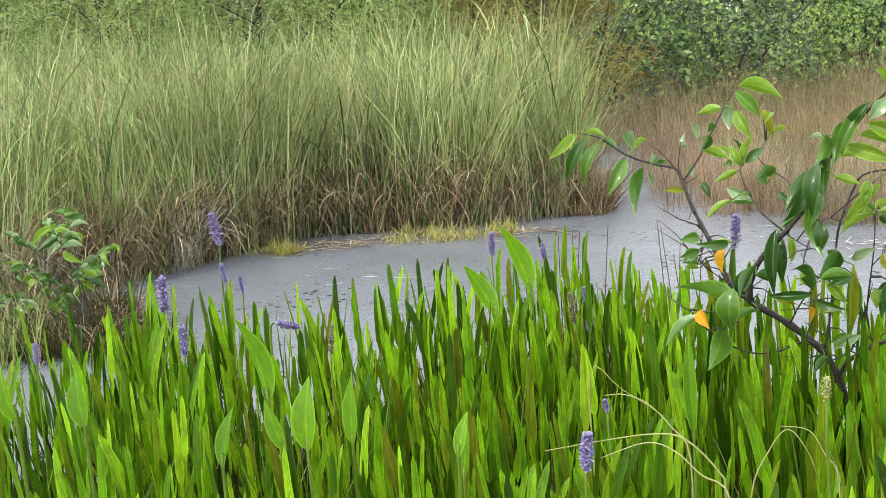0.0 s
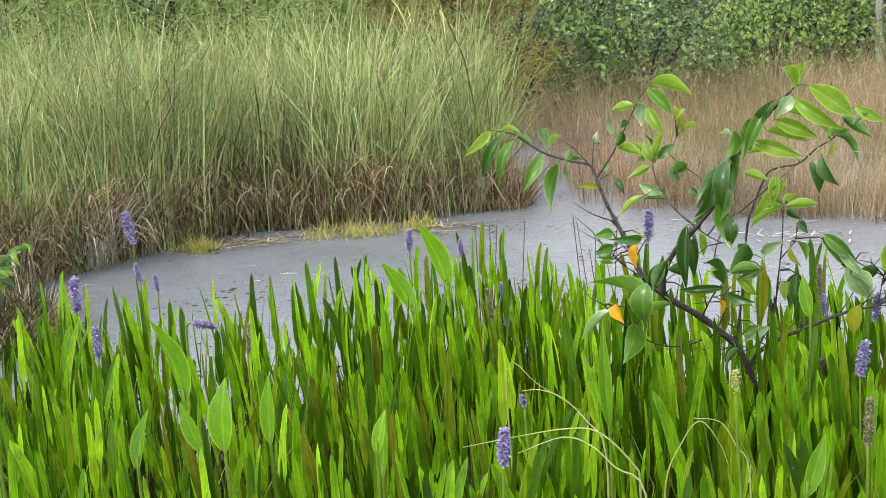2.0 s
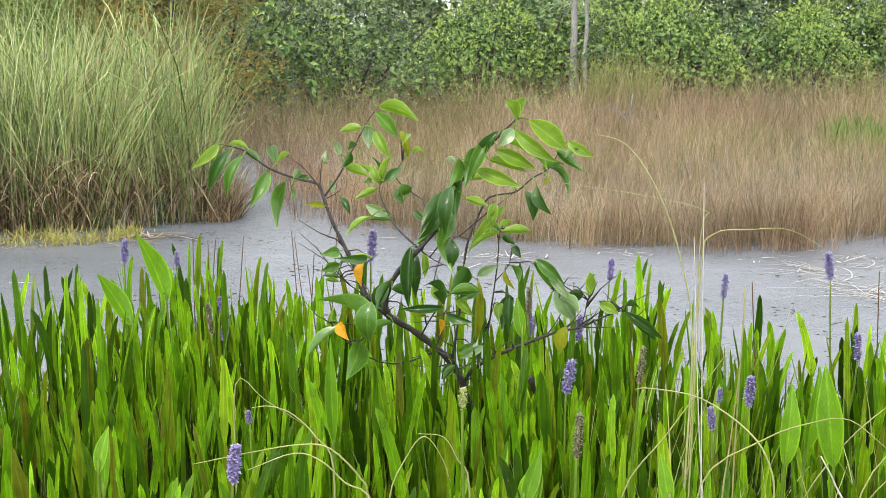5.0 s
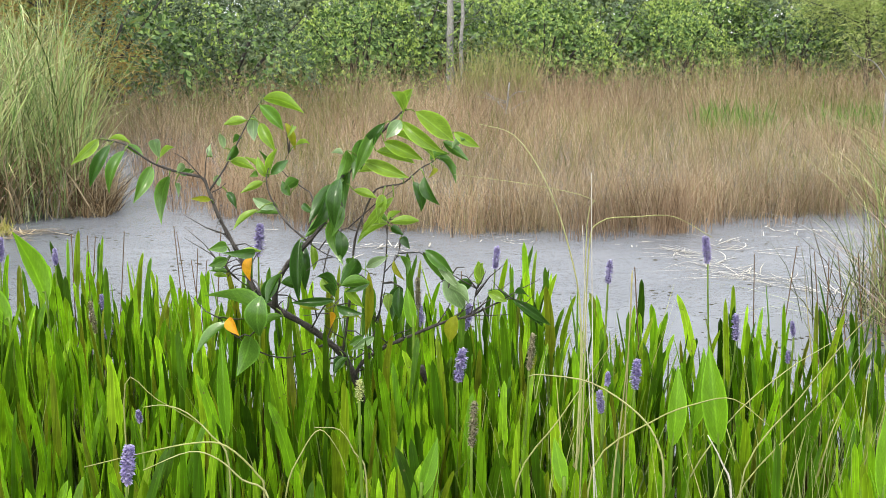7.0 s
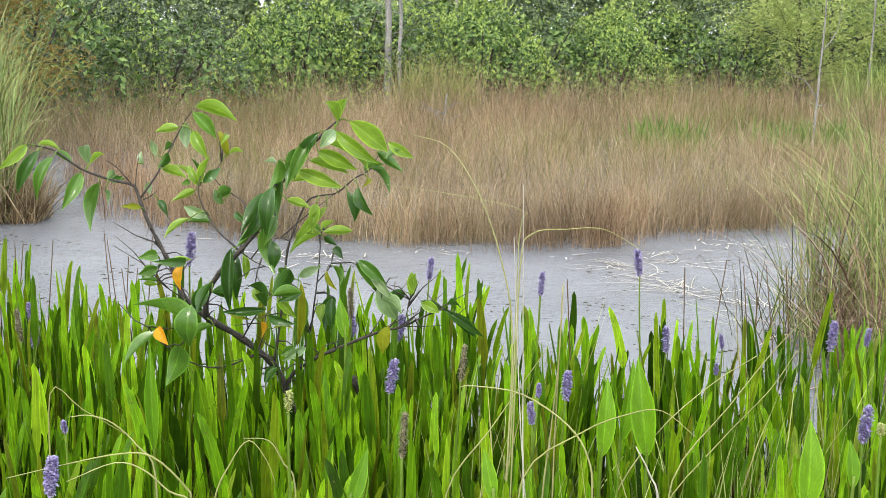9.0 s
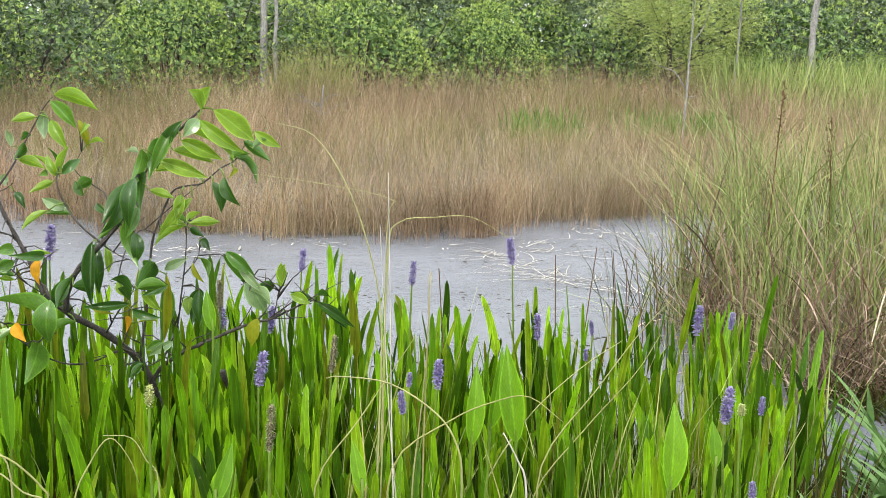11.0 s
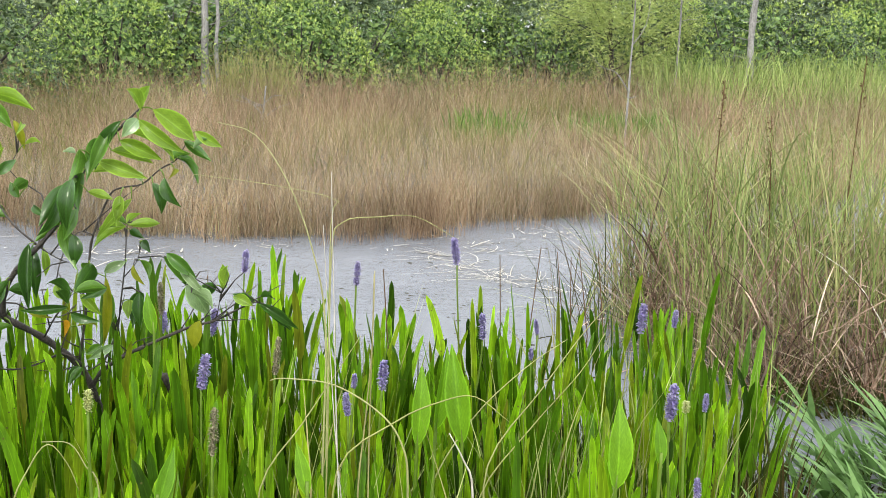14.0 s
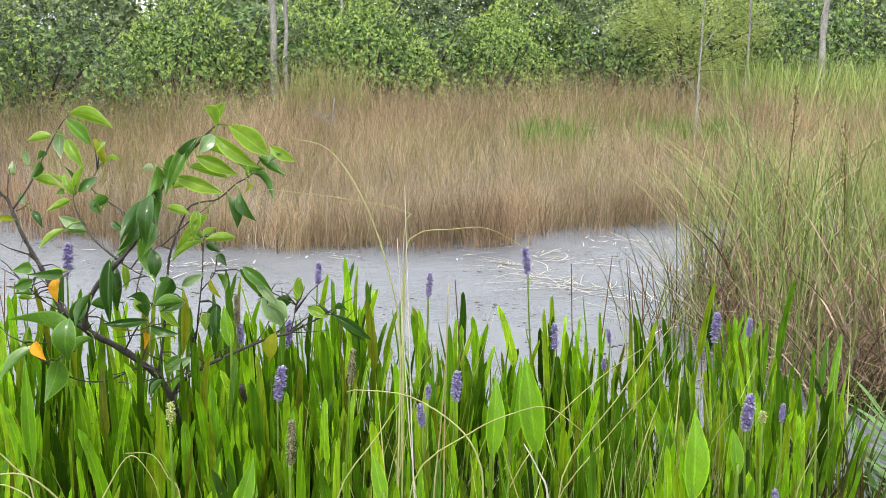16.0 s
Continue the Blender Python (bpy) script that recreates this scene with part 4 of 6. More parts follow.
def bed_filler():
    """Old stalks, sheaths and short leaves low in the bed."""
    root = thing("old_stalks", "old brown and green stalks low in the bed", "plant", kind="stuff")
    outline = list(zip(BED_X, BED_Y)) + [(1.2, 1.75), (-1.75, 1.75)]
    r = scatter(outline, 12000, 0.05, -0.08)
    r = r[~((r[:, 0] < -1.2 - (r[:, 1] - 1.5) * 0.28) & (np.random.random(len(r)) < 0.5))]
    n = len(r)
    part_me("stalks", blades("stalks", M_PICKOLD, r, U(0.2, 0.52, n), U(0, 6.28, n), U(0.0, 0.3, n), U(0, 0.5, n), U(0.005, 0.016, n), 4), root, kind="stuff")
    # thin grass that has seeded itself among the leaves
    g = scatter([(0.2, 2.0), (1.1, 2.0), (2.0, 3.3), (1.7, 3.7), (0.4, 3.6)], 520, 0.06, -0.08)
    part_me("grass_blades", blades("grass_blades", M_SAW, g, U(0.5, 0.86, len(g)), U(0, 6.28, len(g)), U(0.0, 0.22, len(g)), U(0, 0.6, len(g)), U(0.003, 0.007, len(g)), 5), root, kind="stuff")
    g = scatter([(-1.9, 1.9), (0.2, 1.9), (0.4, 3.6), (-1.4, 4.2), (-2.5, 3.7)], 260, 0.06, -0.08)
    part_me("grass_blades", blades("grass_blades", M_SAW, g, U(0.45, 0.78, len(g)), U(0, 6.28, len(g)), U(0.0, 0.22, len(g)), U(0, 0.6, len(g)), U(0.003, 0.006, len(g)), 5), root, kind="stuff")
    return root


bed_filler()


# ---- pond apple shrub ----
def oval_leaf(arch, fold, cup=0.0):
    """A unit leaf along x, one wide along y, bowed by arch."""
    me_v, q, edge = [], [], []
    nx, ny = 12, 6
    for i in range(nx + 1):
        f = i / nx
        w = max(0.004, (math.sin(math.pi * f ** 0.85) ** 0.8) * (1 - 0.35 * max(0, f - 0.6) / 0.4) * 0.5) if 0 < i < nx else 0.004
        for j in range(ny + 1):
            g = (j / ny * 2 - 1)
            g = math.copysign(abs(g) ** 0.6, g) if j * 2 != ny else 0.0
            edge.append(abs(g))
            me_v.append((f, w * g, arch * (1 - (2 * f - 1) ** 2) + abs(g) * w * fold - cup * f * f))
    for i in range(nx):
        for j in range(ny):
            a = i * (ny + 1) + j
            q.append((a, a + ny + 1, a + ny + 2, a + 1))
    return me_v, q, edge


SHAPES = [oval_leaf(a, f, c) for a, f, c in [(0.10, 0.26, 0.10), (0.16, 0.32, 0.14), (0.06, 0.38, 0.08), (0.20, 0.22, 0.20)]]
TONES = {"a": M_APPLE, "y": M_APPLEYOUNG, "p": M_APPLEPALE, "o": M_APPLEOLD, "g": M_APPLETURN}
NOTES = {"o": "bright orange dying leaf", "g": "yellowing leaf", "y": "fresh yellow-green leaf", "p": "pale wet leaf with sheen put into its colour"}
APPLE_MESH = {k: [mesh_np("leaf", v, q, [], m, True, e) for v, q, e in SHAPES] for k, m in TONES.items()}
BROAD_MESH = [mesh_np("leaf", v, q, [], M_PICKBROAD, True, e) for v, q, e in (oval_leaf(0.03, 0.10, 0.0), oval_leaf(0.06, 0.16, 0.03), oval_leaf(0.04, 0.22, 0.05))]
rleaf = random.Random(21)


def lay_leaf(me, base, tip, width, parent, label="", roll=0.8):
    base, tip = Vector(base), Vector(tip)
    ax = tip - base
    length = ax.length * 1.08
    ax.normalize()
    side = ax.cross(Vector((0, 1, 0.15))).normalized()
    side = (Matrix.Rotation(rleaf.uniform(-roll, roll), 3, ax) @ side).normalized()
    nrm = ax.cross(side)
    if nrm.z < 0:
        nrm, side = -nrm, -side
    m = Matrix((ax * length, side * width, nrm * length)).transposed().to_4x4()
    m.translation = base
    ob = part_me("leaf", me, parent, label)
    ob.matrix_basis = m
    return keep_world(ob)


shrub = thing("pond_apple_shrub", "young pond apple shrub with glossy green leaves standing in pickerelweed", "shrub", at=(0.12, 3.3, 0))


def limb(pts, r0, r1, of=None):
    bm = bmesh.new()
    line = smooth_line(pts, 3)
    k = len(line) - 1
    tube(bm, line, [(r0 + (r1 - r0) * i / k) * (0.80 if r0 > 0.0075 else 0.60) * (1 + 0.16 * math.sin(i * 2.3)) for i in range(k + 1)], 7)
    ob = keep_world(part("branch", bm, M_TWIG, of or shrub))
    LIMB_POINTS.setdefault((of or shrub).name, []).extend((q, ob) for q in smooth_line(pts, 6))


LIMB_POINTS = {}


def leaf(base, tip, width, tone, of=None):
    own = LIMB_POINTS[(of or shrub).name]
    near, bough = min(own, key=lambda q: (q[0] - Vector(base)).length_squared)
    b = Vector(base)
    if (near - b).length > 0.006:
        bm = bmesh.new()
        tube(bm, [near, near.lerp(b, 0.55) + Vector((0, 0, 0.12 * (near - b).length)), b], [0.0024, 0.0018, 0.0014], 5)
        keep_world(part("twig", bm, M_TWIG if (near - b).length > 0.05 else M_PICKSTEM, bough))
    lay_leaf(rleaf.choice(APPLE_MESH[tone]), base, tip, width * 0.9, bough, NOTES.get(tone, ""), 0.5)


limb([(0.12, 3.3, -0.2), (0.13, 3.3, 0.2), (0.116, 3.299, 0.45), (0.08, 3.28, 0.56)], 0.014, 0.012)
limb([(-0.082, 3.275, 0.444), (-0.104, 3.254, 0.525), (-0.141, 3.223, 0.611), (-0.225, 3.169, 0.701), (-0.308, 3.142, 0.758)], 0.013, 0.011)
limb([(-0.308, 3.142, 0.758), (-0.320, 3.131, 0.781), (-0.311, 3.112, 0.840), (-0.279, 3.085, 0.900), (-0.225, 3.069, 0.961), (-0.177, 3.071, 1.024), (-0.141, 3.053, 1.110), (-0.090, 3.034, 1.186), (-0.034, 3.015, 1.254), (0.008, 2.995, 1.299), (0.026, 2.975, 1.315)], 0.011, 0.003)
limb([(-0.308, 3.142, 0.758), (-0.379, 3.175, 0.812), (-0.409, 3.202, 0.873), (-0.434, 3.229, 0.915), (-0.459, 3.246, 0.956), (-0.488, 3.262, 1.012), (-0.514, 3.289, 1.070), (-0.531, 3.297, 1.101), (-0.593, 3.307, 1.114), (-0.671, 3.313, 1.141), (-0.736, 3.320, 1.187), (-0.794, 3.328, 1.201)], 0.01, 0.0025)
limb([(-0.511, 3.289, 1.064), (-0.471, 3.305, 1.123), (-0.447, 3.328, 1.171), (-0.416, 3.352, 1.235), (-0.391, 3.375, 1.283), (-0.369, 3.378, 1.311)], 0.005, 0.002)
limb([(-0.531, 3.297, 1.101), (-0.572, 3.290, 1.150), (-0.602, 3.285, 1.171)], 0.003, 0.0015)
limb([(-0.523, 3.298, 1.094), (-0.520, 3.298, 1.139), (-0.513, 3.299, 1.181)], 0.003, 0.0015)
limb([(-0.503, 3.291, 1.061), (-0.481, 3.294, 1.072), (-0.465, 3.296, 1.086)], 0.003, 0.0015)
limb([(-0.225, 3.069, 0.961), (-0.286, 3.104, 1.009), (-0.326, 3.141, 1.064), (-0.341, 3.159, 1.110), (-0.336, 3.180, 1.143)], 0.005, 0.002)
limb([(-0.229, 3.118, 0.955), (-0.221, 3.219, 1.055), (-0.254, 3.267, 1.081), (-0.308, 3.283, 1.124), (-0.291, 3.304, 1.170)], 0.004, 0.0015)
limb([(-0.141, 3.223, 0.611), (-0.123, 3.234, 0.744), (-0.115, 3.234, 0.841), (-0.106, 3.234, 0.937), (-0.085, 3.225, 1.003), (-0.067, 3.215, 1.048), (-0.048, 3.195, 1.083), (-0.016, 3.175, 1.097), (0.027, 3.175, 1.105), (0.071, 3.174, 1.144), (0.111, 3.172, 1.168), (0.140, 3.171, 1.217)], 0.0065, 0.0025)
limb([(-0.098, 3.224, 0.963), (-0.138, 3.223, 0.970), (-0.176, 3.222, 0.914)], 0.003, 0.0015)
limb([(-0.196, 3.190, 0.649), (-0.245, 3.117, 0.644), (-0.293, 3.063, 0.649), (-0.348, 3.008, 0.679), (-0.422, 2.948, 0.753), (-0.441, 2.926, 0.794)], 0.005, 0.002)
limb([(-0.225, 3.169, 0.701), (-0.189, 3.071, 0.781), (-0.159, 3.052, 0.824), (-0.143, 3.033, 0.859)], 0.004, 0.002)
limb([(-0.115, 3.254, 0.525), (-0.086, 3.235, 0.585), (-0.031, 3.215, 0.631), (0.016, 3.195, 0.659), (0.121, 3.172, 0.711), (0.170, 3.169, 0.727), (0.213, 3.166, 0.738), (0.265, 3.162, 0.765), (0.317, 3.157, 0.788), (0.351, 3.153, 0.781)], 0.008, 0.002)
limb([(0.213, 3.166, 0.738), (0.221, 3.166, 0.769), (0.226, 3.165, 0.801), (0.233, 3.165, 0.826)], 0.003, 0.0015)
limb([(0.213, 3.166, 0.738), (0.262, 3.162, 0.739), (0.319, 3.157, 0.744)], 0.003, 0.0012)
limb([(0.121, 3.172, 0.711), (0.154, 3.170, 0.766), (0.167, 3.169, 0.814), (0.143, 3.171, 0.852)], 0.003, 0.0015)
limb([(-0.077, 3.235, 0.615), (-0.043, 3.275, 0.687), (-0.032, 3.275, 0.770), (-0.019, 3.275, 0.884), (-0.015, 3.275, 0.972), (-0.006, 3.275, 0.996)], 0.005, 0.002)
limb([(-0.308, 3.142, 0.758), (-0.356, 3.077, 0.814), (-0.376, 3.055, 0.872), (-0.409, 3.051, 0.917), (-0.428, 3.049, 0.940)], 0.003, 0.0015)
limb([(-0.227, 3.088, 0.957), (-0.184, 3.091, 0.927), (-0.139, 3.093, 0.908)], 0.003, 0.0012)
limb([(-0.183, 3.121, 0.675), (-0.164, 3.122, 0.730), (-0.160, 3.122, 0.777), (-0.139, 3.123, 0.801)], 0.004, 0.0015)
limb([(-0.393, 3.204, 0.809), (-0.437, 3.199, 0.841), (-0.470, 3.194, 0.873)], 0.003, 0.001)
limb([(-0.043, 3.275, 0.687), (-0.072, 3.275, 0.736), (-0.084, 3.275, 0.801)], 0.003, 0.001)
limb([(-0.026, 3.275, 0.835), (0.013, 3.275, 0.884), (0.019, 3.275, 0.933)], 0.003, 0.001)
leaf((-0.816, 3.323, 1.203), (-0.875, 3.276, 1.143), 0.032, 'y')
leaf((-0.781, 3.310, 1.190), (-0.838, 3.290, 1.081), 0.037, 'a')
leaf((-0.740, 3.299, 1.175), (-0.785, 3.268, 1.071), 0.036, 'a')
leaf((-0.787, 3.329, 1.205), (-0.732, 3.339, 1.195), 0.021, 'y')
leaf((-0.741, 3.319, 1.187), (-0.695, 3.329, 1.155), 0.024, 'a')
leaf((-0.651, 3.317, 1.154), (-0.656, 3.270, 1.211), 0.035, 'p')
leaf((-0.671, 3.313, 1.130), (-0.707, 3.256, 1.045), 0.042, 'a')
leaf((-0.621, 3.302, 1.105), (-0.653, 3.313, 0.985), 0.043, 'a')
leaf((-0.648, 3.317, 1.154), (-0.605, 3.295, 1.187), 0.021, 'y')
leaf((-0.601, 3.305, 1.111), (-0.577, 3.278, 1.143), 0.024, 'p')
leaf((-0.604, 3.295, 1.085), (-0.600, 3.325, 1.052), 0.017, 'p')
leaf((-0.500, 3.240, 1.047), (-0.547, 3.221, 1.053), 0.019, 'g')
leaf((-0.366, 3.378, 1.316), (-0.263, 3.404, 1.287), 0.049, 'y')
leaf((-0.373, 3.357, 1.299), (-0.311, 3.351, 1.235), 0.042, 'a')
leaf((-0.390, 3.365, 1.268), (-0.393, 3.366, 1.202), 0.038, 'p')
leaf((-0.372, 3.347, 1.249), (-0.333, 3.313, 1.181), 0.038, 'y')
leaf((-0.411, 3.353, 1.257), (-0.470, 3.346, 1.247), 0.030, 'y')
leaf((-0.427, 3.351, 1.211), (-0.450, 3.368, 1.195), 0.024, 'a')
leaf((-0.472, 3.325, 1.180), (-0.482, 3.316, 1.222), 0.022, 'p')
leaf((-0.502, 3.311, 1.157), (-0.510, 3.319, 1.191), 0.021, 'p')
leaf((-0.491, 3.302, 1.107), (-0.486, 3.307, 1.078), 0.024, 'p')
leaf((-0.467, 3.326, 1.144), (-0.432, 3.285, 1.193), 0.028, 'a')
leaf((-0.452, 3.308, 1.146), (-0.393, 3.325, 1.127), 0.033, 'y')
leaf((-0.300, 3.324, 1.254), (-0.274, 3.323, 1.181), 0.024, 'g')
leaf((-0.274, 3.326, 1.189), (-0.231, 3.303, 1.198), 0.019, 'y')
leaf((-0.281, 3.325, 1.243), (-0.286, 3.277, 1.225), 0.017, 'y')
leaf((-0.339, 3.180, 1.116), (-0.368, 3.196, 1.169), 0.026, 'y')
leaf((-0.337, 3.190, 1.117), (-0.315, 3.180, 1.193), 0.026, 'y')
leaf((-0.328, 3.161, 1.127), (-0.285, 3.172, 1.164), 0.029, 'a')
leaf((-0.345, 3.179, 1.125), (-0.396, 3.194, 1.170), 0.023, 'y')
leaf((-0.344, 3.199, 1.118), (-0.357, 3.205, 1.186), 0.020, 'a')
leaf((-0.350, 3.158, 1.107), (-0.406, 3.176, 1.079), 0.023, 'y')
leaf((-0.300, 3.264, 1.075), (-0.262, 3.248, 1.104), 0.037, 'a')
leaf((-0.287, 3.265, 1.056), (-0.307, 3.277, 1.093), 0.027, 'a')
leaf((-0.360, 3.137, 1.035), (-0.423, 3.115, 0.992), 0.023, 'y')
leaf((-0.312, 3.162, 1.038), (-0.379, 3.180, 1.059), 0.033, 'p')
leaf((-0.303, 3.143, 1.026), (-0.365, 3.157, 1.026), 0.026, 'a')
leaf((-0.244, 3.167, 1.047), (-0.215, 3.127, 1.027), 0.020, 'a')
leaf((0.023, 2.975, 1.309), (-0.009, 2.936, 1.363), 0.037, 'y')
leaf((0.021, 2.995, 1.307), (0.040, 2.962, 1.369), 0.031, 'y')
leaf((0.050, 2.974, 1.311), (0.146, 2.998, 1.239), 0.058, 'y')
leaf((0.014, 2.965, 1.289), (-0.020, 2.950, 1.249), 0.037, 'p')
leaf((-0.105, 3.034, 1.103), (-0.049, 3.032, 1.086), 0.025, 'y')
leaf((-0.024, 2.975, 1.283), (-0.078, 2.997, 1.183), 0.037, 'a')
leaf((-0.046, 2.975, 1.266), (-0.087, 2.979, 1.168), 0.034, 'a')
leaf((-0.085, 3.004, 1.237), (-0.105, 3.028, 1.143), 0.037, 'a')
leaf((-0.123, 3.013, 1.208), (-0.150, 3.031, 1.114), 0.043, 'a')
leaf((-0.117, 3.014, 1.152), (-0.133, 3.042, 1.054), 0.043, 'a')
leaf((-0.156, 3.022, 1.121), (-0.217, 3.023, 1.028), 0.041, 'a')
leaf((-0.139, 2.993, 1.139), (-0.156, 2.955, 1.031), 0.046, 'a')
leaf((-0.151, 3.012, 1.040), (-0.143, 3.032, 0.920), 0.042, 'a')
leaf((-0.132, 3.033, 1.196), (-0.160, 3.059, 1.199), 0.022, 'p')
leaf((-0.176, 3.051, 1.031), (-0.229, 3.071, 0.978), 0.035, 'a')
leaf((0.159, 3.150, 1.245), (0.223, 3.141, 1.208), 0.032, 'y')
leaf((0.131, 3.151, 1.219), (0.196, 3.155, 1.172), 0.029, 'a')
leaf((0.155, 3.160, 1.200), (0.187, 3.125, 1.231), 0.023, 'p')
leaf((0.122, 3.152, 1.174), (0.168, 3.166, 1.114), 0.026, 'a')
leaf((0.051, 3.134, 1.114), (0.077, 3.129, 1.039), 0.037, 'a')
leaf((0.081, 3.133, 1.127), (0.113, 3.105, 1.059), 0.039, 'a')
leaf((0.103, 3.153, 1.152), (0.098, 3.108, 1.133), 0.019, 'g')
leaf((0.095, 3.143, 1.171), (0.143, 3.159, 1.188), 0.032, 'a')
leaf((0.113, 3.152, 1.176), (0.166, 3.179, 1.150), 0.026, 'a')
leaf((-0.030, 3.155, 1.076), (-0.039, 3.112, 1.010), 0.032, 'y')
leaf((0.025, 3.155, 1.115), (0.014, 3.169, 1.139), 0.023, 'p')
leaf((-0.015, 3.275, 0.977), (-0.100, 3.257, 0.932), 0.030, 'y')
leaf((-0.015, 3.275, 0.983), (-0.056, 3.237, 1.004), 0.024, 'a')
leaf((-0.009, 3.255, 0.984), (0.069, 3.227, 0.994), 0.030, 'y')
leaf((-0.013, 3.275, 0.983), (0.018, 3.286, 1.011), 0.027, 'y')
leaf((-0.005, 3.275, 0.968), (0.027, 3.295, 0.943), 0.024, 'a')
leaf((-0.248, 3.067, 0.968), (-0.250, 3.020, 0.821), 0.038, 'a')
leaf((-0.219, 3.129, 0.947), (-0.213, 3.129, 0.876), 0.023, 'y')
leaf((-0.362, 3.057, 0.938), (-0.427, 3.002, 0.942), 0.029, 'a')
leaf((-0.437, 3.088, 0.910), (-0.476, 3.059, 0.891), 0.032, 'a')
leaf((-0.440, 3.087, 0.876), (-0.484, 3.102, 0.878), 0.019, 'a')
leaf((-0.326, 2.940, 0.763), (-0.462, 2.951, 0.851), 0.070, 'a')
leaf((-0.338, 2.949, 0.844), (-0.348, 2.938, 0.745), 0.070, 'a')
leaf((-0.365, 2.925, 0.744), (-0.397, 2.952, 0.643), 0.064, 'a')
leaf((-0.412, 2.930, 0.779), (-0.495, 2.892, 0.716), 0.033, 'a')
leaf((-0.417, 2.909, 0.795), (-0.391, 2.868, 0.765), 0.033, 'o')
leaf((-0.308, 3.062, 0.872), (-0.346, 3.056, 0.808), 0.044, 'a')
leaf((-0.143, 3.033, 0.851), (-0.092, 2.987, 0.931), 0.044, 'a')
leaf((-0.150, 3.032, 0.844), (-0.202, 2.996, 0.888), 0.034, 'a')
leaf((-0.138, 3.013, 0.856), (-0.066, 2.997, 0.870), 0.040, 'a')
leaf((-0.157, 3.052, 0.809), (-0.264, 3.045, 0.803), 0.027, 'a')
leaf((-0.151, 3.052, 0.792), (-0.087, 3.017, 0.779), 0.028, 'a')
leaf((-0.156, 3.032, 0.821), (-0.178, 2.985, 0.868), 0.031, 'a')
leaf((-0.169, 3.072, 0.772), (-0.167, 3.091, 0.730), 0.019, 'o')
leaf((-0.111, 3.174, 0.854), (-0.123, 3.149, 0.905), 0.036, 'a')
leaf((-0.072, 3.195, 0.826), (-0.081, 3.221, 0.674), 0.046, 'a')
leaf((0.023, 3.275, 0.796), (-0.001, 3.297, 0.703), 0.044, 'a')
leaf((-0.138, 3.173, 0.622), (-0.163, 3.152, 0.587), 0.033, 'a')
leaf((-0.083, 3.175, 0.676), (-0.119, 3.160, 0.658), 0.029, 'a')
leaf((0.021, 3.275, 0.885), (0.045, 3.266, 0.839), 0.027, 'a')
leaf((0.080, 3.173, 0.915), (0.164, 3.171, 0.820), 0.046, 'a')
leaf((0.142, 3.151, 0.855), (0.192, 3.145, 0.763), 0.062, 'p')
leaf((0.171, 3.129, 0.748), (0.154, 3.125, 0.676), 0.045, 'g')
leaf((0.233, 3.165, 0.826), (0.233, 3.164, 0.889), 0.033, 'y')
leaf((0.327, 3.156, 0.785), (0.417, 3.170, 0.709), 0.036, 'a')
leaf((0.320, 3.177, 0.783), (0.263, 3.173, 0.808), 0.026, 'a')
leaf((0.169, 3.189, 0.810), (0.129, 3.176, 0.843), 0.033, 'a')
leaf((-0.175, 3.020, 1.092), (-0.212, 3.000, 1.003), 0.035, 'a')
leaf((-0.132, 3.000, 1.065), (-0.159, 2.980, 0.997), 0.035, 'a')
leaf((-0.145, 2.990, 1.130), (-0.163, 2.970, 1.034), 0.040, 'a')
leaf((-0.051, 2.980, 1.262), (-0.096, 2.960, 1.163), 0.037, 'a')
leaf((0.016, 2.975, 1.286), (0.114, 2.955, 1.212), 0.040, 'y')
leaf((-0.003, 2.985, 1.254), (0.101, 2.965, 1.202), 0.042, 'y')
leaf((-0.028, 2.990, 1.233), (0.064, 2.970, 1.193), 0.040, 'y')
leaf((-0.048, 3.000, 1.208), (0.045, 2.980, 1.185), 0.038, 'y')
leaf((-0.079, 3.000, 1.182), (0.027, 2.980, 1.146), 0.040, 'y')
leaf((-0.093, 3.020, 1.153), (-0.021, 3.000, 1.160), 0.030, 'y')
leaf((-0.001, 3.160, 1.068), (-0.085, 3.140, 0.977), 0.028, 'y')
leaf((-0.245, 3.120, 0.955), (-0.236, 3.100, 0.831), 0.037, 'a')
leaf((-0.143, 3.050, 0.993), (-0.139, 3.030, 0.920), 0.040, 'a')
leaf((-0.293, 3.020, 0.886), (-0.331, 3.000, 0.816), 0.032, 'a')
leaf((-0.109, 3.200, 0.889), (-0.139, 3.180, 0.823), 0.044, 'p')
leaf((-0.066, 3.180, 0.830), (-0.126, 3.160, 0.808), 0.026, 'a')
leaf((-0.133, 3.180, 0.814), (-0.084, 3.160, 0.765), 0.028, 'y')
leaf((-0.069, 3.220, 0.851), (-0.073, 3.200, 0.676), 0.028, 'g')
leaf((-0.052, 3.160, 0.680), (-0.111, 3.140, 0.649), 0.026, 'p')
leaf((-0.123, 3.120, 0.633), (-0.160, 3.100, 0.594), 0.024, 'a')
leaf((-0.258, 3.100, 0.794), (-0.202, 3.080, 0.776), 0.015, 'g')
leaf((-0.142, 3.140, 0.737), (-0.087, 3.120, 0.745), 0.018, 'g')
leaf((-0.418, 3.060, 0.924), (-0.348, 3.040, 0.944), 0.020, 'y')
leaf((-0.438, 3.080, 0.915), (-0.481, 3.060, 0.899), 0.030, 'a')
leaf((-0.438, 3.080, 0.867), (-0.473, 3.060, 0.876), 0.016, 'y')
leaf((-0.373, 3.060, 0.925), (-0.380, 3.040, 0.868), 0.032, 'o')
leaf((-0.195, 3.200, 0.838), (-0.166, 3.180, 0.798), 0.028, 'y')
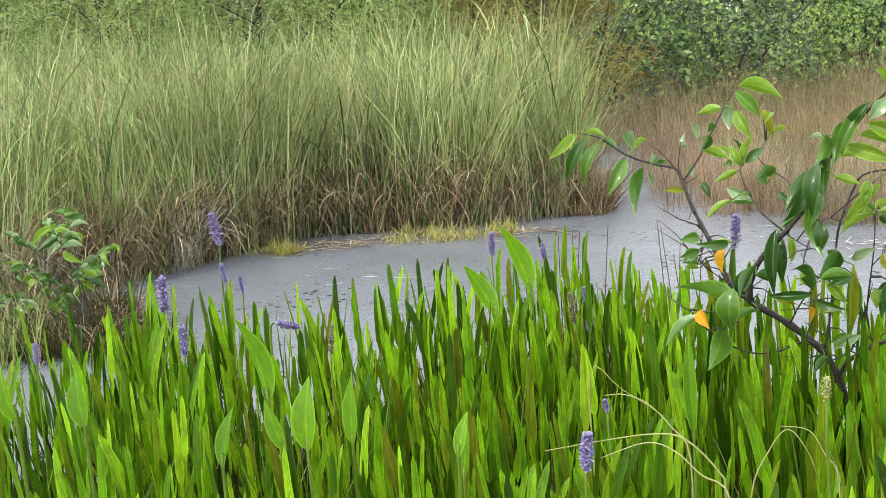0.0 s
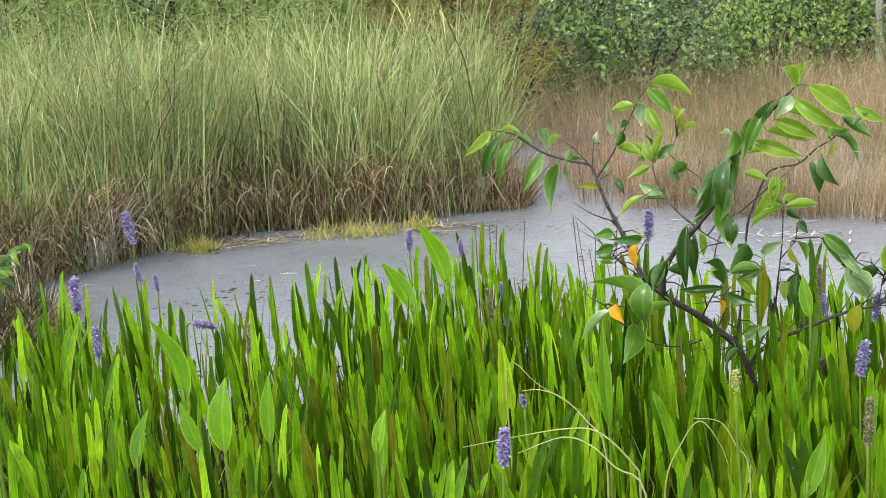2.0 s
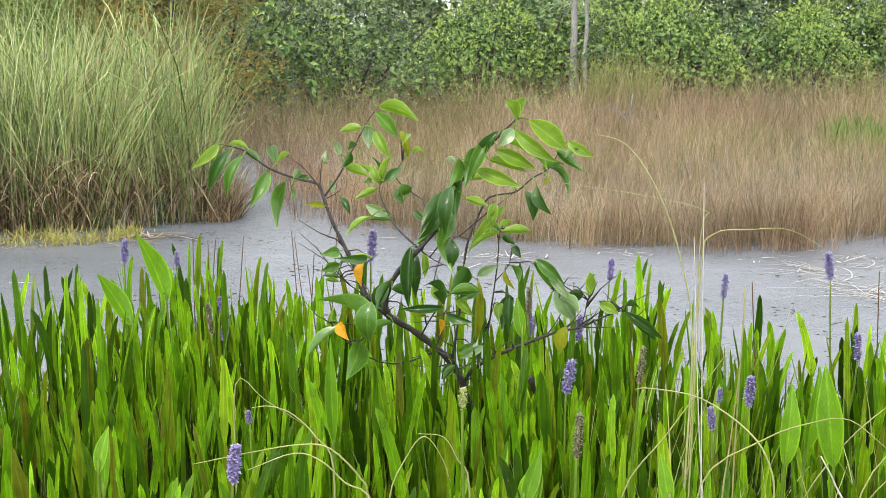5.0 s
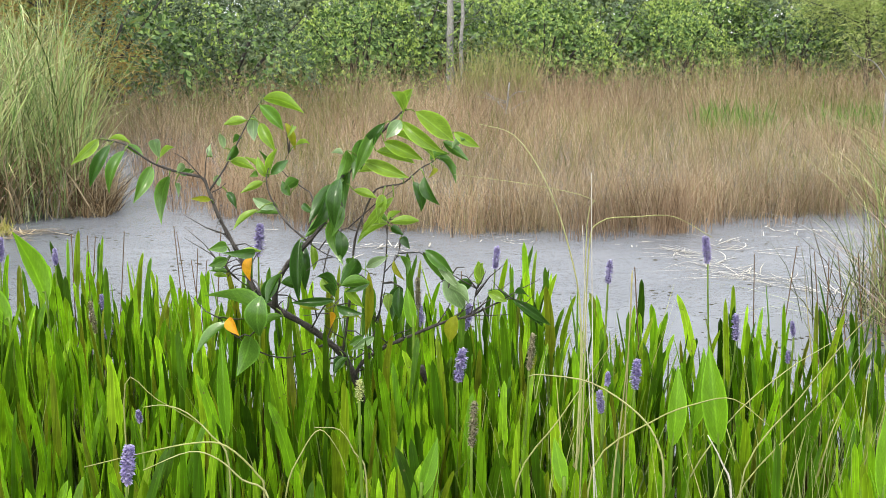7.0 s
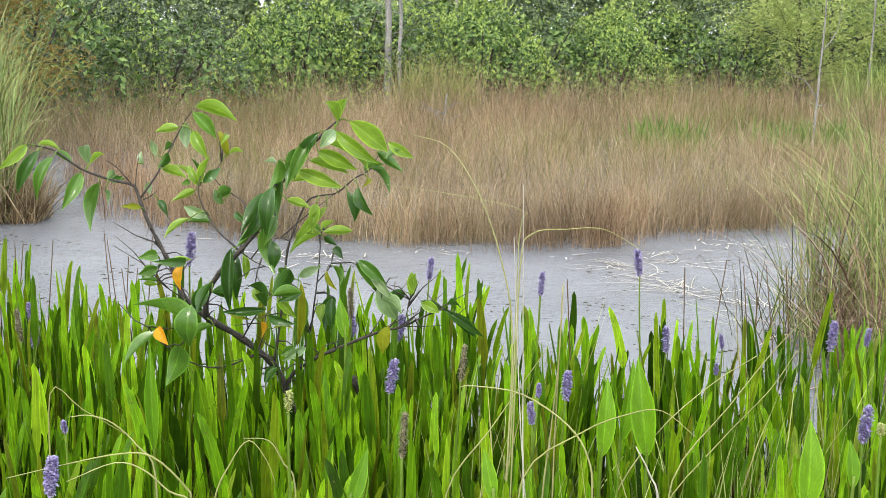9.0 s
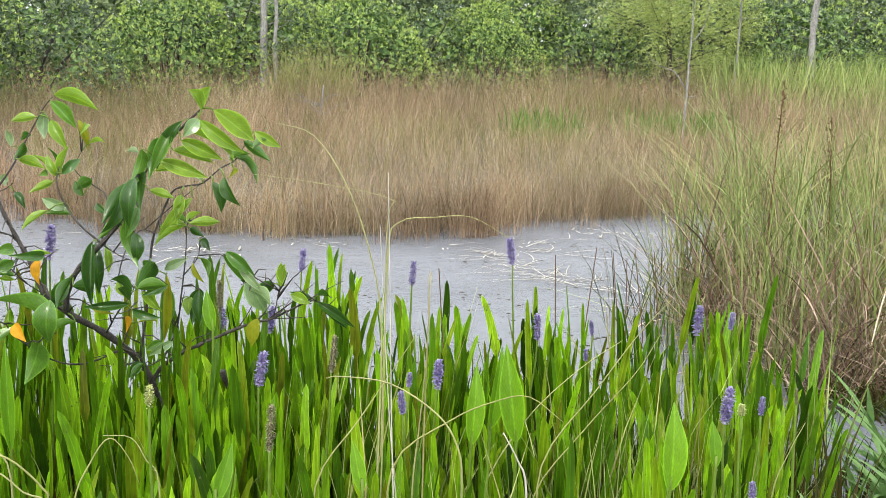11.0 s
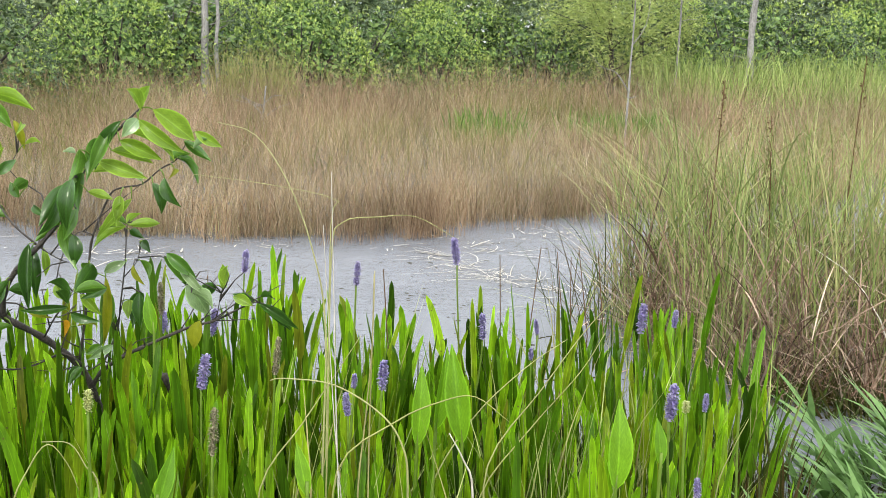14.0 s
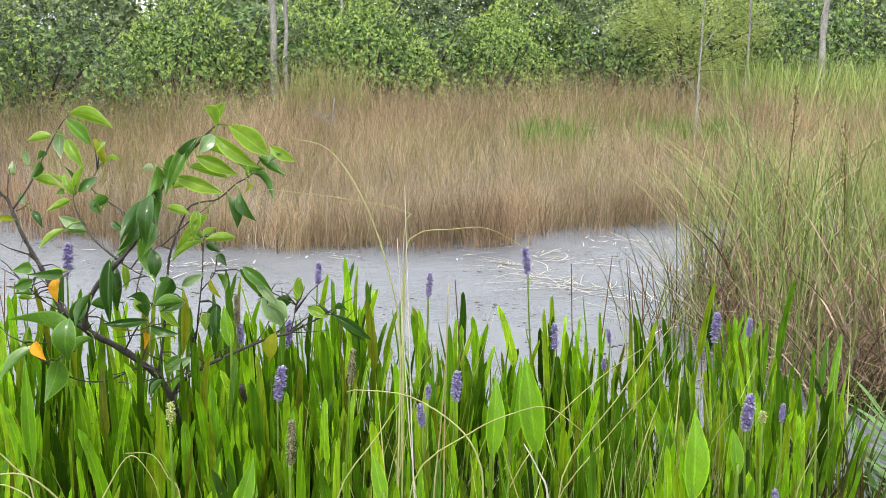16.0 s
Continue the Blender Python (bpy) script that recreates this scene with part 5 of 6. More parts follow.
leaf((-0.085, 3.150, 0.989), (-0.016, 3.130, 1.002), 0.024, 'y')
leaf((-0.161, 3.140, 0.744), (-0.166, 3.120, 0.743), 0.012, 'o')
leaf((0.085, 3.120, 0.931), (0.155, 3.100, 0.874), 0.037, 'a')
leaf((0.116, 3.120, 0.895), (0.177, 3.100, 0.828), 0.026, 'p')
leaf((0.002, 3.200, 0.887), (0.027, 3.180, 0.838), 0.021, 'g')
leaf((0.243, 3.160, 0.831), (0.240, 3.140, 0.893), 0.029, 'y')
leaf((0.332, 3.160, 0.784), (0.429, 3.140, 0.719), 0.026, 'a')
leaf((0.018, 3.200, 0.811), (0.016, 3.180, 0.729), 0.036, 'a')
leaf((0.147, 3.100, 0.831), (0.201, 3.080, 0.799), 0.047, 'p')
# smaller leaves and bare twigs along the outer branches
tips = [p for p, _ in LIMB_POINTS[shrub.name] if p.z > 0.72]
for k in range(14):
    b = rleaf.choice(tips) + Vector((rleaf.uniform(-0.03, 0.03), rleaf.uniform(-0.05, 0.05), rleaf.uniform(-0.02, 0.03)))
    a = rleaf.uniform(0, 6.28)
    ln = rleaf.uniform(0.045, 0.095)
    leaf(tuple(b), (b.x + ln * math.cos(a), b.y + 0.5 * ln * math.sin(a), b.z + ln * rleaf.uniform(-0.7, 0.4)), ln * 0.42, rleaf.choice("aaaayyp"))
inner = [p for p in LIMB_POINTS[shrub.name] if 0.55 < p[0].z < 1.0]
for k in range(70):
    b, bough = rleaf.choice(inner)
    a = rleaf.uniform(0, 6.28)
    ln = rleaf.uniform(0.05, 0.16)
    e = b + Vector((ln * math.cos(a), 0.6 * ln * math.sin(a), ln * rleaf.uniform(-0.2, 0.9)))
    bm = bmesh.new()
    tube(bm, [b, b.lerp(e, 0.5) + Vector((0, 0, rleaf.uniform(-0.015, 0.02))), e], [0.0022, 0.0016, 0.0008], 5)
    keep_world(part("twig", bm, M_TWIG, bough))


# ---- flower spikes and seed heads among the leaves ----
def spike_mesh(seed, mat, fat=0.125, count=95, petal=0.11):
    """A unit flower spike: a core crowded with small tilted florets."""
    rs2 = np.random.RandomState(seed)
    f = np.sort(rs2.uniform(0.03, 0.98, count))
    a = np.arange(count) * 2.4 + rs2.uniform(-0.3, 0.3, count)
    rad = fat * (0.35 + 0.65 * np.sin(np.pi * (0.12 + 0.8 * f)) ** 0.6)
    pos = np.stack([np.cos(a) * rad * 0.4, np.sin(a) * rad * 0.4, f], -1)
    vs, ts, n0 = [], [], 0
    for da, dz in ((-0.5, 0.3), (0.5, 0.35), (0.0, -0.25), (0.1, 0.8)):
        ax = unit(np.stack([np.cos(a + da), np.sin(a + da), np.full(count, dz)], -1))
        up = unit(np.cross(ax, np.stack([-np.sin(a), np.cos(a), 0 * a], -1)))
        v, t = leaf_cards(pos, ax, up, rad * rs2.uniform(0.5, 1.45, count), np.full(count, petal * 0.85) * rs2.uniform(0.6, 1.1, count))
        vs.append(v)
        ts.append(t + n0)
        n0 += len(v)
    core = [(0.05 * math.cos(k), 0.05 * math.sin(k), z) for z in (0, 0.5, 1) for k in (0, 1.57, 3.14, 4.71)]
    cq = [(n0 + r * 4 + k, n0 + r * 4 + (k + 1) % 4, n0 + r * 4 + 4 + (k + 1) % 4, n0 + r * 4 + 4 + k) for r in (0, 1) for k in range(4)]
    vs.append(np.array(core))
    return mesh_np("spike", np.concatenate(vs), cq, np.concatenate(ts), mat)


SPIKES = [spike_mesh(300 + i, M_SPIKE) for i in range(4)]
SEEDS = [spike_mesh(320 + i, M_SEED, 0.085, 130, 0.05) for i in range(2)]
BUDS = [spike_mesh(330, M_BUD, 0.15, 70, 0.10)]
rfl = random.Random(8)


def spike_on_stem(name, label, group, meshes, x, y, z, size, stem_r=0.0034, head="flower_spike"):
    ox, oy = rfl.uniform(-0.05, 0.05), rfl.uniform(-0.03, 0.06)
    t = thing(name, label, "flower", group, at=(x + ox, y + oy, -0.1))
    bm = bmesh.new()
    tube(bm, smooth_line([(x + ox, y + oy, -0.1), (x + ox * 0.6, y + oy * 0.6, z * 0.45), (x + ox * 0.1, y, z * 0.85), (x, y, z + size * 0.1)], 3), [stem_r * (1.2 - 0.05 * i) for i in range(10)], 6)
    keep_world(part("stem", bm, M_PICKSTEM, t))
    s = part_me(head, rfl.choice(meshes), t)
    s.matrix_basis = pose(x, y, z, rfl.uniform(-8, 8), rfl.uniform(-8, 8), rfl.uniform(0, 360)) @ Matrix.Diagonal((max(size, 0.045), max(size, 0.045), size, 1))
    keep_world(s)


def flower(x, y, z, size):
    spike_on_stem("pickerelweed_flower", "violet pickerelweed flower spike on a green stem", "violet flower spikes", SPIKES, x, y, z, size)


def seed_head(x, y, z, size):
    spike_on_stem("pickerelweed_seed_head", "grey-brown faded pickerelweed seed head on a stem", "faded seed heads", SEEDS, x, y, z, size, head="seed_spike")


def bud(x, y, z, size):
    spike_on_stem("pickerelweed_bud", "pale green unopened pickerelweed flower bud on a stem", "unopened buds", BUDS, x, y, z, size, head="bud_spike")


def bent_flower(a, b):
    t = thing("pickerelweed_flower", "violet pickerelweed flower spike bent over sideways", "flower", "violet flower spikes", at=(a[0], a[1], -0.1))
    bm = bmesh.new()
    tube(bm, smooth_line([(a[0] - 0.02, a[1], -0.1), (a[0] - 0.02, a[1], 0.3), (a[0] - 0.02, a[1], a[2] - 0.06), (a[0] - 0.012, a[1], a[2] - 0.005), a], 3), [0.004] * 13, 6)
    keep_world(part("stem", bm, M_PICKSTEM, t))
    s = part_me("flower_spike", SPIKES[0], t)
    d = Vector(b) - Vector(a)
    s.matrix_basis = Matrix.Translation(a) @ d.to_track_quat("Z", "Y").to_matrix().to_4x4() @ Matrix.Diagonal((d.length, d.length, d.length, 1))
    keep_world(s)


def broad_leaf(base, tip, width):
    t = thing("pickerelweed", "pickerelweed with one broad pale green leaf", "plant", "broad-leaved pickerelweed", at=(base[0], base[1], -0.1))
    bm = bmesh.new()
    b, e = Vector(base), Vector(tip)
    low = Vector((base[0] + (b - e).x * 0.3, base[1] + 0.02, -0.1))
    tube(bm, smooth_line([low, low.lerp(b, 0.5), b, b.lerp(e, 0.15)], 3), [0.006 - 0.0004 * i for i in range(10)], 6)
    keep_world(part("stalk", bm, M_PICKSTEM, t))
    lay_leaf(rleaf.choice(BROAD_MESH[:3]), base, tip, width * 0.88, t, "", 0.3)


def stalk(pts, r, label):
    low = pts[0]
    if low[2] > -0.02:
        pts = [(low[0] + (low[0] - pts[1][0]) * 0.15, low[1] + 0.02, -0.1), (low[0], low[1], low[2] * 0.6)] + pts[0:]
    ob_bm = bmesh.new()
    line = smooth_line(pts, 4)
    k = len(line) - 1
    tube(ob_bm, line, [r * 1.25 * (1 - 0.7 * i / k) for i in range(k + 1)], 5)
    me = bpy.data.meshes.new("grass_stalk")
    ob_bm.to_mesh(me)
    ob_bm.free()
    me.materials.append(M_STALK if "green" in label else M_PALE if "pale" in label else M_STRAW)
    for p in me.polygons:
        p.use_smooth = True
    tagged(new("grass_stalk", me), label, "grass", "loose grass stalks in the bed")


def dead_rush(a, b):
    ob_bm = bmesh.new()
    m = Vector(a).lerp(Vector(b), 0.6) + Vector((rfl.uniform(-0.04, 0.04), rfl.uniform(-0.03, 0.03), 0))
    tube(ob_bm, [a, m, b], [0.0028, 0.0022, 0.0016], 5)
    me = bpy.data.meshes.new("dead_stem")
    ob_bm.to_mesh(me)
    ob_bm.free()
    me.materials.append(M_SEEDBROWN)
    tagged(new("dead_rush", me), "thin dark dead rush standing in water", "plant", "dead rushes in the water")


flower(-2.357, 3.890, 0.778, 0.129)
flower(-2.389, 3.534, 0.600, 0.131)
flower(-1.998, 3.051, 0.586, 0.095)
flower(-2.312, 2.762, 0.630, 0.065)
flower(-2.326, 3.862, 0.640, 0.077)
flower(-2.326, 3.978, 0.573, 0.074)
flower(-2.352, 3.727, 0.607, 0.042)
flower(-1.349, 4.110, 0.701, 0.092)
flower(-1.250, 4.445, 0.623, 0.070)
flower(-0.384, 3.351, 0.867, 0.098)
flower(-0.976, 3.991, 0.548, 0.066)
flower(-0.957, 3.955, 0.464, 0.088)
flower(-0.510, 2.098, 0.676, 0.081)
flower(-0.573, 2.556, 0.640, 0.032)
flower(0.093, 3.573, 0.602, 0.075)
flower(0.223, 3.466, 0.619, 0.086)
flower(0.162, 2.919, 0.621, 0.092)
flower(0.390, 4.255, 0.649, 0.085)
flower(0.620, 3.304, 0.797, 0.071)
flower(1.200, 4.316, 0.658, 0.107)
flower(1.069, 3.510, 0.572, 0.084)
flower(0.607, 2.847, 0.623, 0.081)
flower(0.481, 2.628, 0.632, 0.059)
flower(0.511, 2.724, 0.667, 0.040)
flower(1.227, 3.443, 0.600, 0.053)
flower(1.563, 3.412, 0.604, 0.099)
flower(1.700, 3.458, 0.608, 0.063)
flower(1.147, 2.326, 0.687, 0.087)
flower(1.260, 2.377, 0.686, 0.046)
flower(1.095, 2.069, 0.605, 0.049)
flower(1.091, 3.105, 0.615, 0.037)
seed_head(0.149, 2.299, 0.671, 0.097)
seed_head(-1.417, 2.882, 0.658, 0.085)
seed_head(0.337, 2.853, 0.673, 0.096)
seed_head(-0.890, 3.508, 0.601, 0.102)
seed_head(0.080, 3.474, 0.685, 0.099)
seed_head(1.326, 2.341, 0.721, 0.038)
bud(-0.078, 2.064, 0.844, 0.042)
bud(1.132, 2.218, 0.740, 0.028)
bent_flower((-1.689, 3.076, 0.693), (-1.615, 3.094, 0.677))
broad_leaf((-1.349, 2.407, 0.674), (-1.406, 2.396, 0.867), 0.075)
broad_leaf((-1.135, 2.183, 0.644), (-1.134, 2.206, 0.791), 0.070)
broad_leaf((-1.600, 2.054, 0.711), (-1.618, 2.065, 0.827), 0.054)
broad_leaf((-1.570, 1.818, 0.804), (-1.596, 1.821, 0.910), 0.045)
broad_leaf((-1.094, 3.741, 0.644), (-1.179, 3.735, 0.858), 0.088)
broad_leaf((-1.148, 3.535, 0.615), (-1.239, 3.524, 0.772), 0.070)
broad_leaf((-1.116, 2.362, 0.596), (-1.117, 2.383, 0.746), 0.044)
broad_leaf((-0.818, 2.272, 0.571), (-0.812, 2.296, 0.700), 0.032)
broad_leaf((-0.387, 2.593, 0.586), (-0.397, 2.612, 0.815), 0.034)
broad_leaf((-1.263, 2.050, 0.647), (-1.251, 2.081, 0.761), 0.039)
broad_leaf((0.587, 2.379, 0.639), (0.597, 2.397, 0.802), 0.047)
broad_leaf((0.686, 2.372, 0.642), (0.664, 2.400, 0.842), 0.061)
broad_leaf((0.640, 2.427, 0.658), (0.664, 2.441, 0.828), 0.041)
broad_leaf((0.318, 2.149, 0.634), (0.300, 2.171, 0.729), 0.033)
broad_leaf((0.038, 2.124, 0.635), (0.068, 2.143, 0.741), 0.035)
broad_leaf((0.933, 2.106, 0.625), (0.939, 2.126, 0.793), 0.058)
broad_leaf((1.092, 2.238, 0.618), (1.089, 2.262, 0.711), 0.035)
broad_leaf((-0.816, 2.240, 0.631), (-0.803, 2.266, 0.718), 0.032)
broad_leaf((-1.201, 2.203, 0.633), (-1.240, 2.205, 0.739), 0.043)
broad_leaf((0.050, 2.974, 0.750), (0.034, 2.995, 0.849), 0.037)
stalk([(0.399, 2.236, 0.482), (0.388, 2.238, 0.717), (0.379, 2.240, 0.945), (0.367, 2.242, 1.246)], 0.0019, 'pale thin upright straw stalk')
stalk([(0.413, 2.254, 0.474), (0.387, 2.259, 0.733), (0.368, 2.262, 0.984), (0.357, 2.264, 1.140)], 0.0016, 'pale thin upright straw stalk')
stalk([(0.473, 2.323, 0.444), (0.471, 2.324, 0.689), (0.472, 2.323, 0.903), (0.472, 2.324, 1.030)], 0.0024, 'thin green rush stem')
stalk([(0.410, 2.539, 0.870), (0.377, 2.544, 1.047), (0.323, 2.552, 1.190), (0.254, 2.560, 1.288), (0.175, 2.568, 1.313)], 0.0022, 'dry arching straw grass blade')
stalk([(0.433, 2.636, 1.080), (0.443, 2.635, 1.138), (0.294, 2.656, 1.170), (0.129, 2.671, 1.190)], 0.0015, 'dry arching straw grass blade')
stalk([(0.403, 2.439, 1.040), (0.424, 2.435, 1.118), (0.499, 2.420, 1.132), (0.574, 2.403, 1.135), (0.651, 2.382, 1.095)], 0.0018, 'dry arching straw grass blade')
stalk([(0.529, 2.208, 0.617), (0.516, 2.211, 0.702), (0.474, 2.221, 0.766), (0.382, 2.239, 0.825), (0.284, 2.254, 0.838), (0.257, 2.258, 0.834)], 0.0025, 'dry arching straw grass blade')
stalk([(0.390, 2.238, 0.647), (0.501, 2.215, 0.752), (0.589, 2.192, 0.798), (0.652, 2.174, 0.810), (0.717, 2.153, 0.763)], 0.002, 'dry arching straw grass blade')
stalk([(0.245, 2.310, 0.590), (0.328, 2.299, 0.729), (0.389, 2.289, 0.829), (0.439, 2.279, 0.913)], 0.002, 'dry arching straw grass blade')
stalk([(-0.262, 2.162, 0.621), (-0.273, 2.161, 0.667), (-0.332, 2.153, 0.730), (-0.390, 2.144, 0.740), (-0.485, 2.126, 0.727), (-0.587, 2.101, 0.710)], 0.0025, 'dry arching straw grass blade')
stalk([(-0.246, 2.114, 0.629), (-0.299, 2.107, 0.681), (-0.341, 2.102, 0.723), (-0.392, 2.093, 0.741), (-0.475, 2.077, 0.712)], 0.0022, 'dry arching straw grass blade')
stalk([(-0.340, 2.253, 0.653), (-0.374, 2.248, 0.719), (-0.418, 2.241, 0.767), (-0.461, 2.233, 0.786), (-0.499, 2.225, 0.785)], 0.002, 'dry arching straw grass blade')
stalk([(-0.067, 2.275, 0.618), (-0.091, 2.274, 0.671), (-0.120, 2.273, 0.719), (-0.171, 2.270, 0.726)], 0.002, 'dry arching straw grass blade')
stalk([(0.737, 2.343, 0.601), (0.837, 2.308, 0.776), (0.914, 2.278, 0.907), (0.970, 2.254, 0.985)], 0.002, 'dry arching straw grass blade')
stalk([(0.640, 2.477, 0.484), (0.727, 2.452, 0.666), (0.835, 2.415, 0.794), (0.920, 2.383, 0.867)], 0.002, 'dry arching straw grass blade')
stalk([(0.449, 2.317, 0.577), (0.460, 2.314, 0.726), (0.470, 2.312, 0.897), (0.471, 2.312, 1.039)], 0.0022, 'thin green rush stem')
stalk([(0.622, 2.065, 0.652), (0.603, 2.071, 0.718), (0.575, 2.079, 0.771)], 0.003, 'pale bent grass blade')
stalk([(0.737, 2.390, 0.511), (0.835, 2.358, 0.674), (0.929, 2.322, 0.808), (0.974, 2.304, 0.899)], 0.002, 'dry arching straw grass blade')
stalk([(1.155, 2.104, 0.601), (1.178, 2.092, 0.702), (1.201, 2.078, 0.771)], 0.0018, 'dry arching straw grass blade')
stalk([(-0.581, 2.451, 0.763), (-0.518, 2.466, 0.724), (-0.427, 2.485, 0.659)], 0.002, 'dry arching straw grass blade')
stalk([(-0.233, 2.312, 0.563), (-0.199, 2.315, 0.657), (-0.162, 2.319, 0.704), (-0.126, 2.321, 0.660), (-0.106, 2.322, 0.604)], 0.002, 'dry arching straw grass blade')
dead_rush((-1.178, 4.428, -0.100), (-1.182, 4.427, 0.748))
dead_rush((-1.099, 4.345, -0.100), (-1.103, 4.344, 0.753))
dead_rush((-1.072, 4.351, -0.100), (-1.076, 4.350, 0.752))
dead_rush((-0.843, 4.705, -0.100), (-0.850, 4.703, 0.733))
dead_rush((-0.608, 4.336, -0.100), (-0.616, 4.335, 0.786))
dead_rush((-0.865, 4.904, -0.100), (-0.873, 4.902, 0.676))
dead_rush((-1.002, 4.510, -0.100), (-1.004, 4.509, 0.743))
dead_rush((0.753, 3.491, -0.100), (0.739, 3.494, 0.809))
dead_rush((1.217, 3.778, -0.100), (1.201, 3.783, 0.797))
dead_rush((1.521, 4.188, -0.100), (1.494, 4.198, 0.747))
dead_rush((1.546, 4.072, -0.100), (1.517, 4.083, 0.748))
dead_rush((1.626, 4.147, -0.100), (1.601, 4.157, 0.714))
dead_rush((1.693, 4.228, -0.100), (1.665, 4.240, 0.720))
dead_rush((1.797, 4.293, -0.100), (1.769, 4.305, 0.709))
dead_rush((0.241, 3.766, -0.100), (0.230, 3.767, 0.741))
dead_rush((-0.748, 4.518, -0.100), (-0.756, 4.516, 0.631))
dead_rush((-0.722, 4.522, -0.100), (-0.730, 4.520, 0.676))
dead_rush((-0.675, 4.428, -0.100), (-0.683, 4.426, 0.650))


# ---- right-hand grass clump at the water ----
def sawgrass():
    np.random.seed(77)
    t = thing("sawgrass_clump", "tall arching straw-green grass clump with dead brown base", "grass", at=(3.2, 5.3, 0))
    poly = [(2.6, 6.2), (2.5, 5.5), (2.48, 4.95), (2.58, 4.6), (3.0, 4.35), (3.5, 4.15), (4.6, 4.4), (4.4, 6.4), (3.4, 6.8)]
    forms = []
    for k in range(18):
        one = np.array([1.0])
        forms.append(blades("blade", M_SAW if k % 4 else M_STALK, np.zeros((1, 3)), U(0.9, 1.75, 1), 0 * one, np.abs(np.random.normal(0, 0.12, 1)), (np.random.gamma(2.4, 0.6, 1) if k % 2 else U(0.1, 0.8, 1)).clip(0.1, 2.8), U(0.005, 0.011, 1), 12, twist=U(0.3, 2.8, 1), power=1.8))
    spots = scatter(poly, 340, 0.12, -0.05)
    for k, p in enumerate(spots):
        b = part_me("blade", forms[k % 18], t)
        b.matrix_basis = pose(p[0], p[1], p[2], 0, 0, float(np.random.uniform(0, 360)))
        keep_world(b)
    arcs = []
    for k in range(10):
        arcs.append(blades("blade", M_STALK if k % 3 == 0 else M_SAW, np.zeros((1, 3)), U(1.6, 2.4, 1), np.zeros(1), U(0.02, 0.25, 1), U(1.4, 2.7, 1), U(0.0045, 0.0075, 1), 14, twist=U(0.3, 2.8, 1), power=1.9))
    for k, p in enumerate(scatter(poly, 120, 0.15, -0.05)):
        b = part_me("blade", arcs[k % 10], t)
        b.matrix_basis = pose(p[0], p[1], p[2], 0, 0, float(np.random.choice([np.random.uniform(130, 240), np.random.uniform(0, 360)])))
        keep_world(b)
    n = 1900
    r = scatter(poly, n, 0.07, -0.05)
    r[:, 1] += 0.15
    keep_world(part_me("green_mass", blades("green_mass", M_SAW, r, U(0.5, 1.5, n), U(0, 6.28, n), np.abs(np.random.normal(0, 0.2, n)), np.random.gamma(1.2, 0.5, n).clip(0, 2.5), U(0.003, 0.007, n), 8, power=1.8), t, kind="stuff"))
    n = 6500
    r = scatter(poly, n, 0.09, -0.05)
    r[:, 1] -= 0.12
    r[:, 2] += np.where(np.random.random(n) < 0.4, U(0.0, 0.45, n), 0)
    keep_world(part_me("dead_thatch", blades("dead_thatch", M_THATCH, r, U(0.2, 0.78, n), U(0, 6.28, n), U(0.05, 1.3, n), np.abs(np.random.normal(0, 0.9, n)), U(0.003, 0.009, n), 5), t, kind="stuff"))
    n = 90
    r = scatter(poly, n, 0.1, -0.05)
    keep_world(part_me("bleached_thatch", blades("bleached_thatch", M_PALE, r, U(0.6, 1.4, n), U(1.6, 4.7, n), U(0.05, 0.5, n), U(0.4, 2.2, n), U(0.004, 0.007, n), 8), t, kind="stuff"))
    for x, y, h, dx in ((2.78, 5.35, 1.36, 0.03), (3.05, 5.2, 1.2, -0.06), (3.5, 5.3, 1.5, 0.05)):
        bm = bmesh.new()
        tube(bm, smooth_line([(x, y, -0.05), (x + dx * 0.3, y, h * 0.5), (x + dx, y, h)], 3), [0.0045, 0.0045, 0.004, 0.004, 0.003, 0.003, 0.002], 5)
        keep_world(part("seed_stalk", bm, M_SEEDBROWN, t, "dark brown seed stalk"))
        k = 55
        p = np.stack([np.full(k, x + dx) + np.random.normal(0, 0.004, k), np.full(k, y), h - np.abs(np.random.normal(0, 0.22, k))], -1)
        v, tr = leaf_cards(p, unit(np.random.normal(0, 1, (k, 3)) * [1, 1, 0.4] + np.array([0, 0, 0.8])), unit(np.random.normal(0, 1, (k, 3))), U(0.015, 0.035, k), U(0.004, 0.008, k))
        keep_world(part_me("seed_mass", mesh_np("seed_mass", v, [], tr, M_SEEDBROWN), t, kind="stuff"))
    return t


sawgrass()
grass_patch("fallen_grass", "dry arching grass blades fallen over the water", [(2.3, 5.6), (2.8, 5.3), (3.0, 6.2), (2.5, 6.4)], 80, 0.4, 1.0, 0.005, M_SAW, 1.2, 1.8, 0.15)
grass_patch("rush_tuft", "thin dark arching rushes standing in open water", [(2.0, 5.3), (2.7, 5.0), (2.9, 6.2), (2.3, 6.3)], 70, 0.35, 0.85, 0.005, M_PICKOLD, 0.5, 1.6, 0.15, "rushes")


# dark stalks added to stand for shadow and dark reflection below the clump
grass_patch("thatch_litter", "dark stalks added in place of the shade under the grass clump", [(2.4, 4.7), (2.5, 4.4), (3.0, 4.1), (3.6, 3.85), (4.1, 4.1), (3.2, 4.7)], 1500, 0.06, 0.26, 0.009, M_PICKOLD, 0.9, 1.2, 0.08, "litter")


